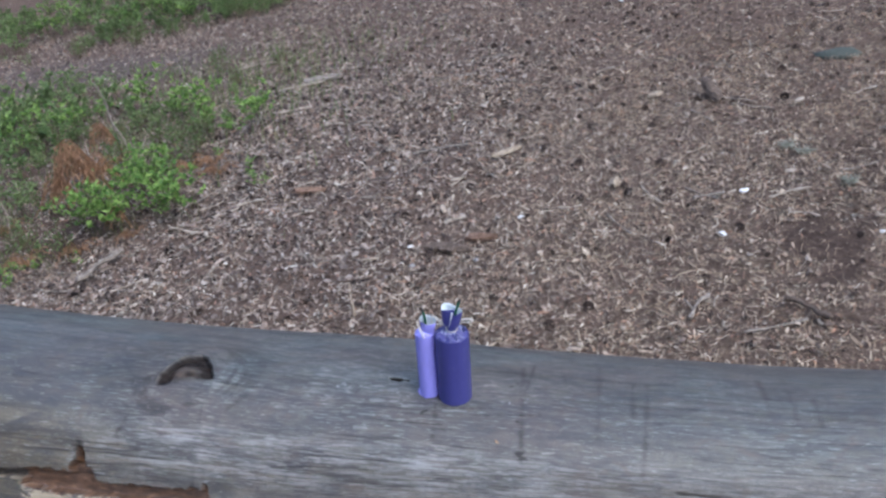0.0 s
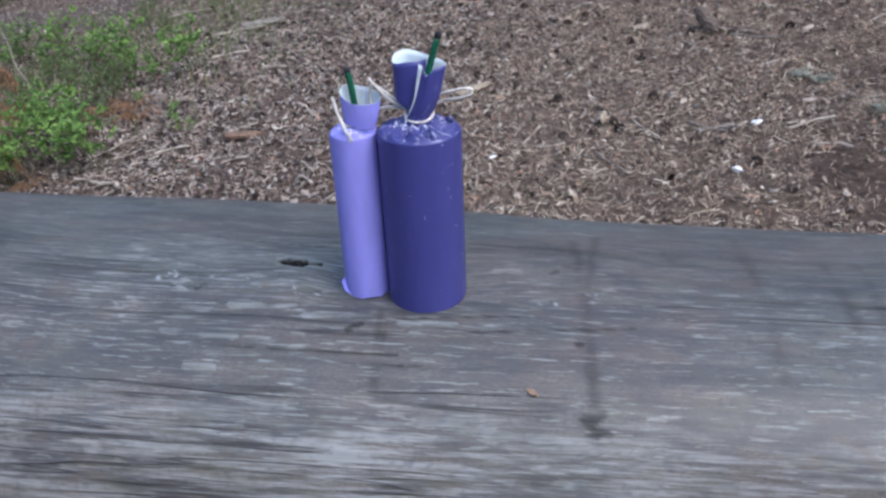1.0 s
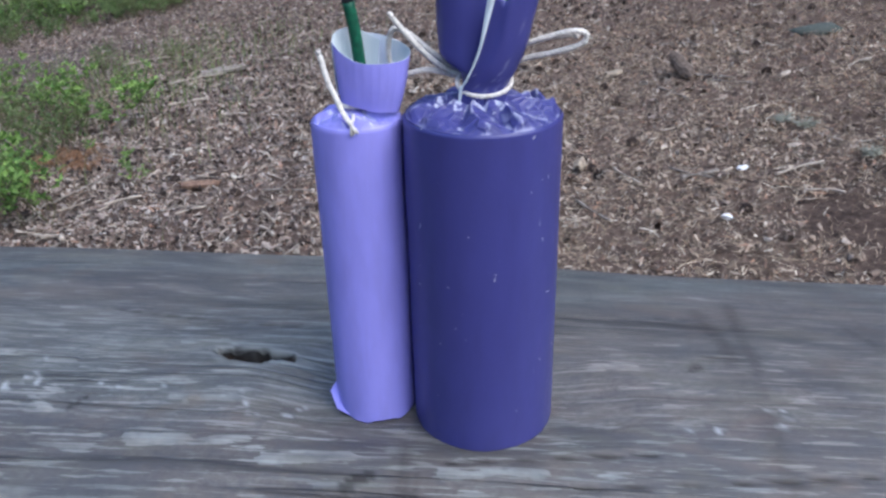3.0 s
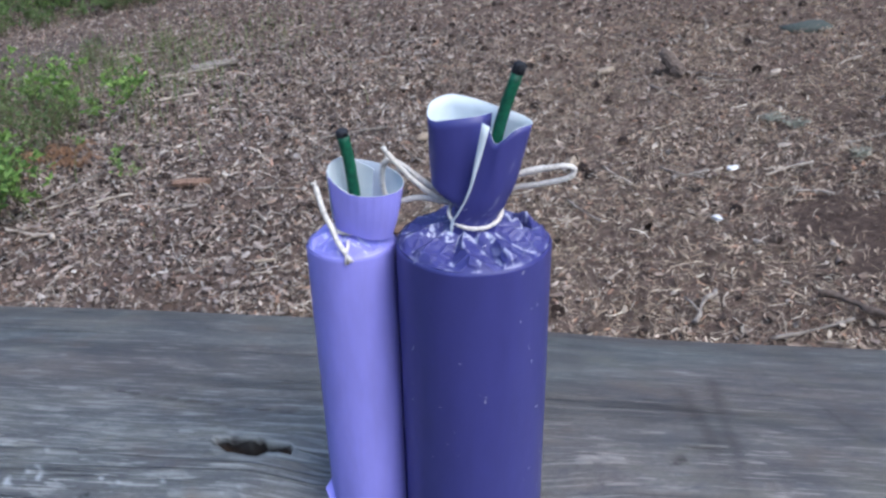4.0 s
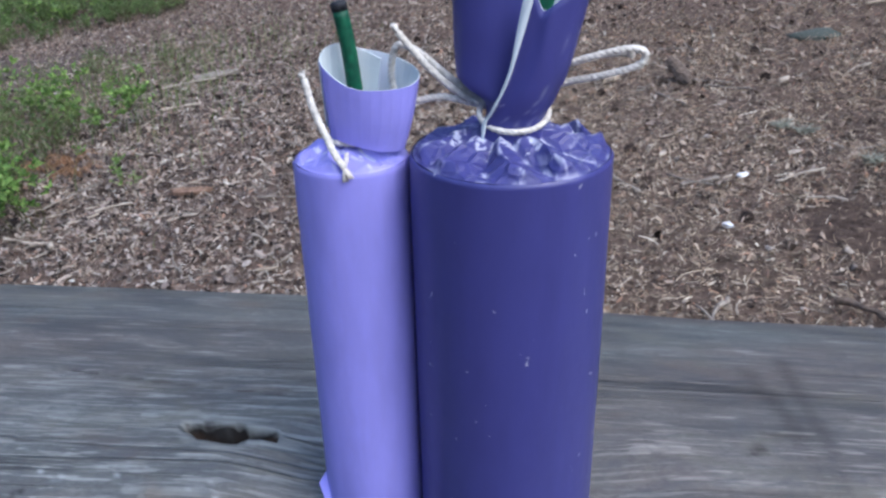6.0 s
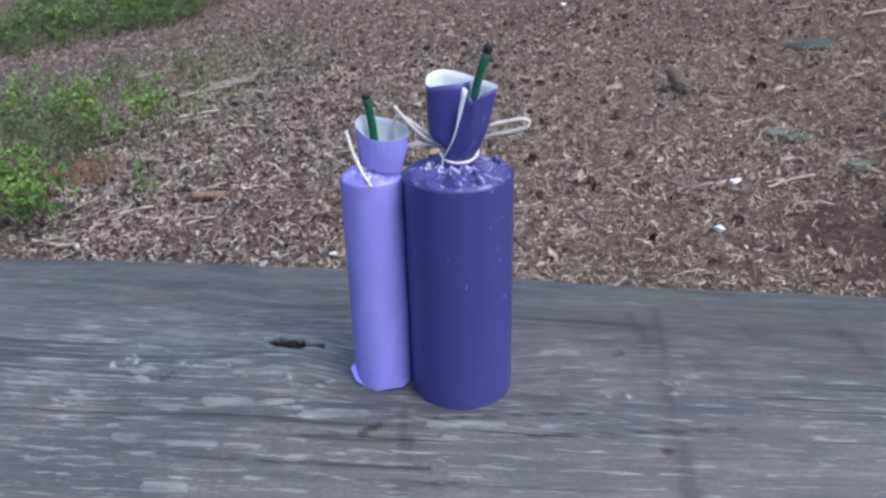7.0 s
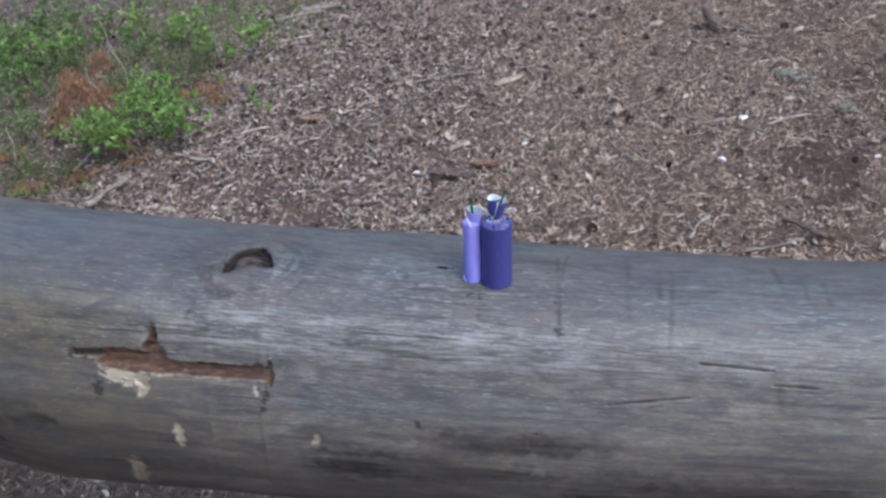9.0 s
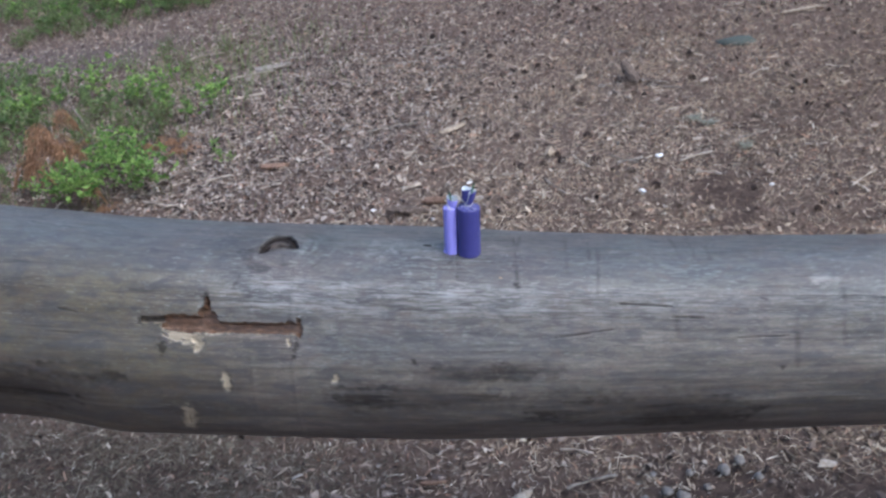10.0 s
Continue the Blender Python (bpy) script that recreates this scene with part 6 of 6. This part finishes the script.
def crumple_stuff():
    """Curled dead leaves and broken cone scales, two to four centimetres across."""
    r = np.random.default_rng(17)
    x, y = scatter([(-4.4, -0.4, 0.2, 5.2, 620), (-0.4, 3.3, 0.2, 5.2, 330), (-3.0, -0.6, 2.4, 5.6, 820), (-2.2, 1.8, 0.9, 1.8, 250), (-6.0, 3.3, 5.2, 9.6, 420)], r)
    n = len(x)
    size = np.exp(r.normal(-4.2, 0.28, n))
    long, wide = size * r.uniform(0.9, 1.7, n), size * r.uniform(0.6, 1.1, n)
    u, v, w = turned(r, n, 0.5)
    c = np.stack([x, y, ground_height(x, y) + np.abs(r.normal(0.008, 0.006, n))], -1)
    curl, twist = r.normal(0.28, 0.2, n) * wide, r.normal(0, 0.25, n) * wide
    rows = []
    for i in range(4):
        s = i / 3 - 0.5
        for j in range(4):
            q = j / 3 - 0.5
            jit = 1 + r.uniform(-0.22, 0.22, n)
            e = (1 - 1.5 * s * s) * jit
            rows.append(c + u * (long * s * jit)[:, None] + v * (wide * q * e)[:, None] + w * (curl * (1 - 4 * q * q) + twist * 4 * s * q + r.normal(0, 0.05, n) * wide)[:, None])
    verts = np.stack(rows, 1).reshape(-1, 3)
    cell = np.array([[i * 4 + j, i * 4 + j + 1, i * 4 + j + 5, i * 4 + j + 4] for i in range(3) for j in range(3)])
    quads = (np.arange(n)[:, None, None] * 16 + cell[None]).reshape(-1, 4)
    tagged(part("leaf_litter", fast_mesh("leaf_litter", verts, quads, True), CRUMPLES, None), "curled dead leaves and cone scales", "litter", kind="stuff")


def needle_stuff():
    r = np.random.default_rng(15)
    x, y = scatter([(-4.4, 3.3, 0.2, 5.2, 1500), (-0.6, 2.0, 1.4, 5.2, 3400), (-2.2, 1.8, 0.9, 1.8, 1600), (-5.0, 3.3, 5.2, 9.0, 700)], r)
    n = len(x)
    long, wide = r.uniform(0.020, 0.055, n), r.uniform(0.0009, 0.0019, n)
    u, v, w = turned(r, n, 0.28)
    c = np.stack([x, y, ground_height(x, y) + np.abs(r.normal(0.010, 0.007, n))], -1)
    bend = r.normal(0, 0.10, n) * long
    rows = []
    for s in (-0.5, 0.0, 0.5):
        for t in (-0.5, 0.5):
            rows.append(c + u * (long * s)[:, None] + v * (wide * t + bend * (1 - 4 * s * s))[:, None] + w * (0.4 * bend * (1 - 4 * s * s))[:, None])
    verts = np.stack(rows, 1).reshape(-1, 3)
    base = np.arange(n)[:, None, None] * 6
    quads = (base + np.array([[0, 1, 3, 2], [2, 3, 5, 4]])[None]).reshape(-1, 4)
    tagged(part("needle_litter", fast_mesh("needle_litter", verts, quads), NEEDLES, None), "scattered dry brown pine needles", "litter", kind="stuff")


def strand_stuff():
    """Bleached hair-thin twigs, roots and grass stalks lying on top."""
    r = np.random.default_rng(19)
    x, y = scatter([(-3.2, -0.2, 1.0, 6.0, 150), (-0.2, 2.0, 1.0, 5.6, 110), (-3.0, 2.0, 6.0, 8.5, 60)], r)
    n = len(x)
    long, wide = np.exp(r.normal(-2.95, 0.38, n)), r.uniform(0.0010, 0.0028, n)
    u, v, w = turned(r, n, 0.22)
    c = np.stack([x, y, ground_height(x, y) + 0.012 + np.abs(r.normal(0.0, 0.007, n))], -1)
    bend, hook = r.normal(0, 0.09, n) * long, r.normal(0, 0.03, n) * long
    rows = []
    for k in range(5):
        q = k / 4 - 0.5
        for t in (-0.5, 0.5):
            rows.append(c + u * (long * q)[:, None] + v * (wide * t * (1.1 - abs(q)) + bend * (1 - 4 * q * q) + hook * math.sin(9 * q))[:, None] + w * (wide * t * 0.8 + 0.3 * bend * (1 - 4 * q * q))[:, None])
    verts = np.stack(rows, 1).reshape(-1, 3)
    base = np.arange(n)[:, None, None] * 10
    quads = (base + np.array([[2 * k, 2 * k + 1, 2 * k + 3, 2 * k + 2] for k in range(4)])[None]).reshape(-1, 4)
    tagged(part("stalk_litter", fast_mesh("stalk_litter", verts, quads), STRANDS, None), "bleached thin stalks and rootlets", "litter", kind="stuff")


def fibre_stuff():
    """Short dark rootlets and moss threads, matted in the strip below the log."""
    r = np.random.default_rng(23)
    n = 60000
    x, y = r.uniform(-2.9, 0.0, n), r.uniform(0.95, 2.0, n)
    keep = r.random(n) < fibre_strip(x, y) * (0.3 + fractal(x * 9, y * 9, 133, 3))
    x, y = x[keep], y[keep]
    n = len(x)
    long, wide = np.exp(r.normal(-3.85, 0.35, n)), r.uniform(0.0012, 0.0028, n)
    u, v, w = turned(r, n, 0.4)
    c = np.stack([x, y, ground_height(x, y) + np.abs(r.normal(0.005, 0.006, n))], -1)
    bend = r.normal(0, 0.16, n) * long
    rows = []
    for s in (-0.5, 0.0, 0.5):
        for t in (-0.5, 0.5):
            rows.append(c + u * (long * s)[:, None] + v * (wide * t + bend * (1 - 4 * s * s))[:, None] + w * (0.5 * bend * (1 - 4 * s * s))[:, None])
    quads = (np.arange(n)[:, None, None] * 6 + np.array([[0, 1, 3, 2], [2, 3, 5, 4]])[None]).reshape(-1, 4)
    tagged(part("fibre_litter", fast_mesh("fibre_litter", np.stack(rows, 1).reshape(-1, 3), quads), FIBRES, None), "matted dark olive-brown rootlets and moss threads", "litter", kind="stuff")


strand_stuff()
fibre_stuff()
chip_stuff()
crumple_stuff()
needle_stuff()
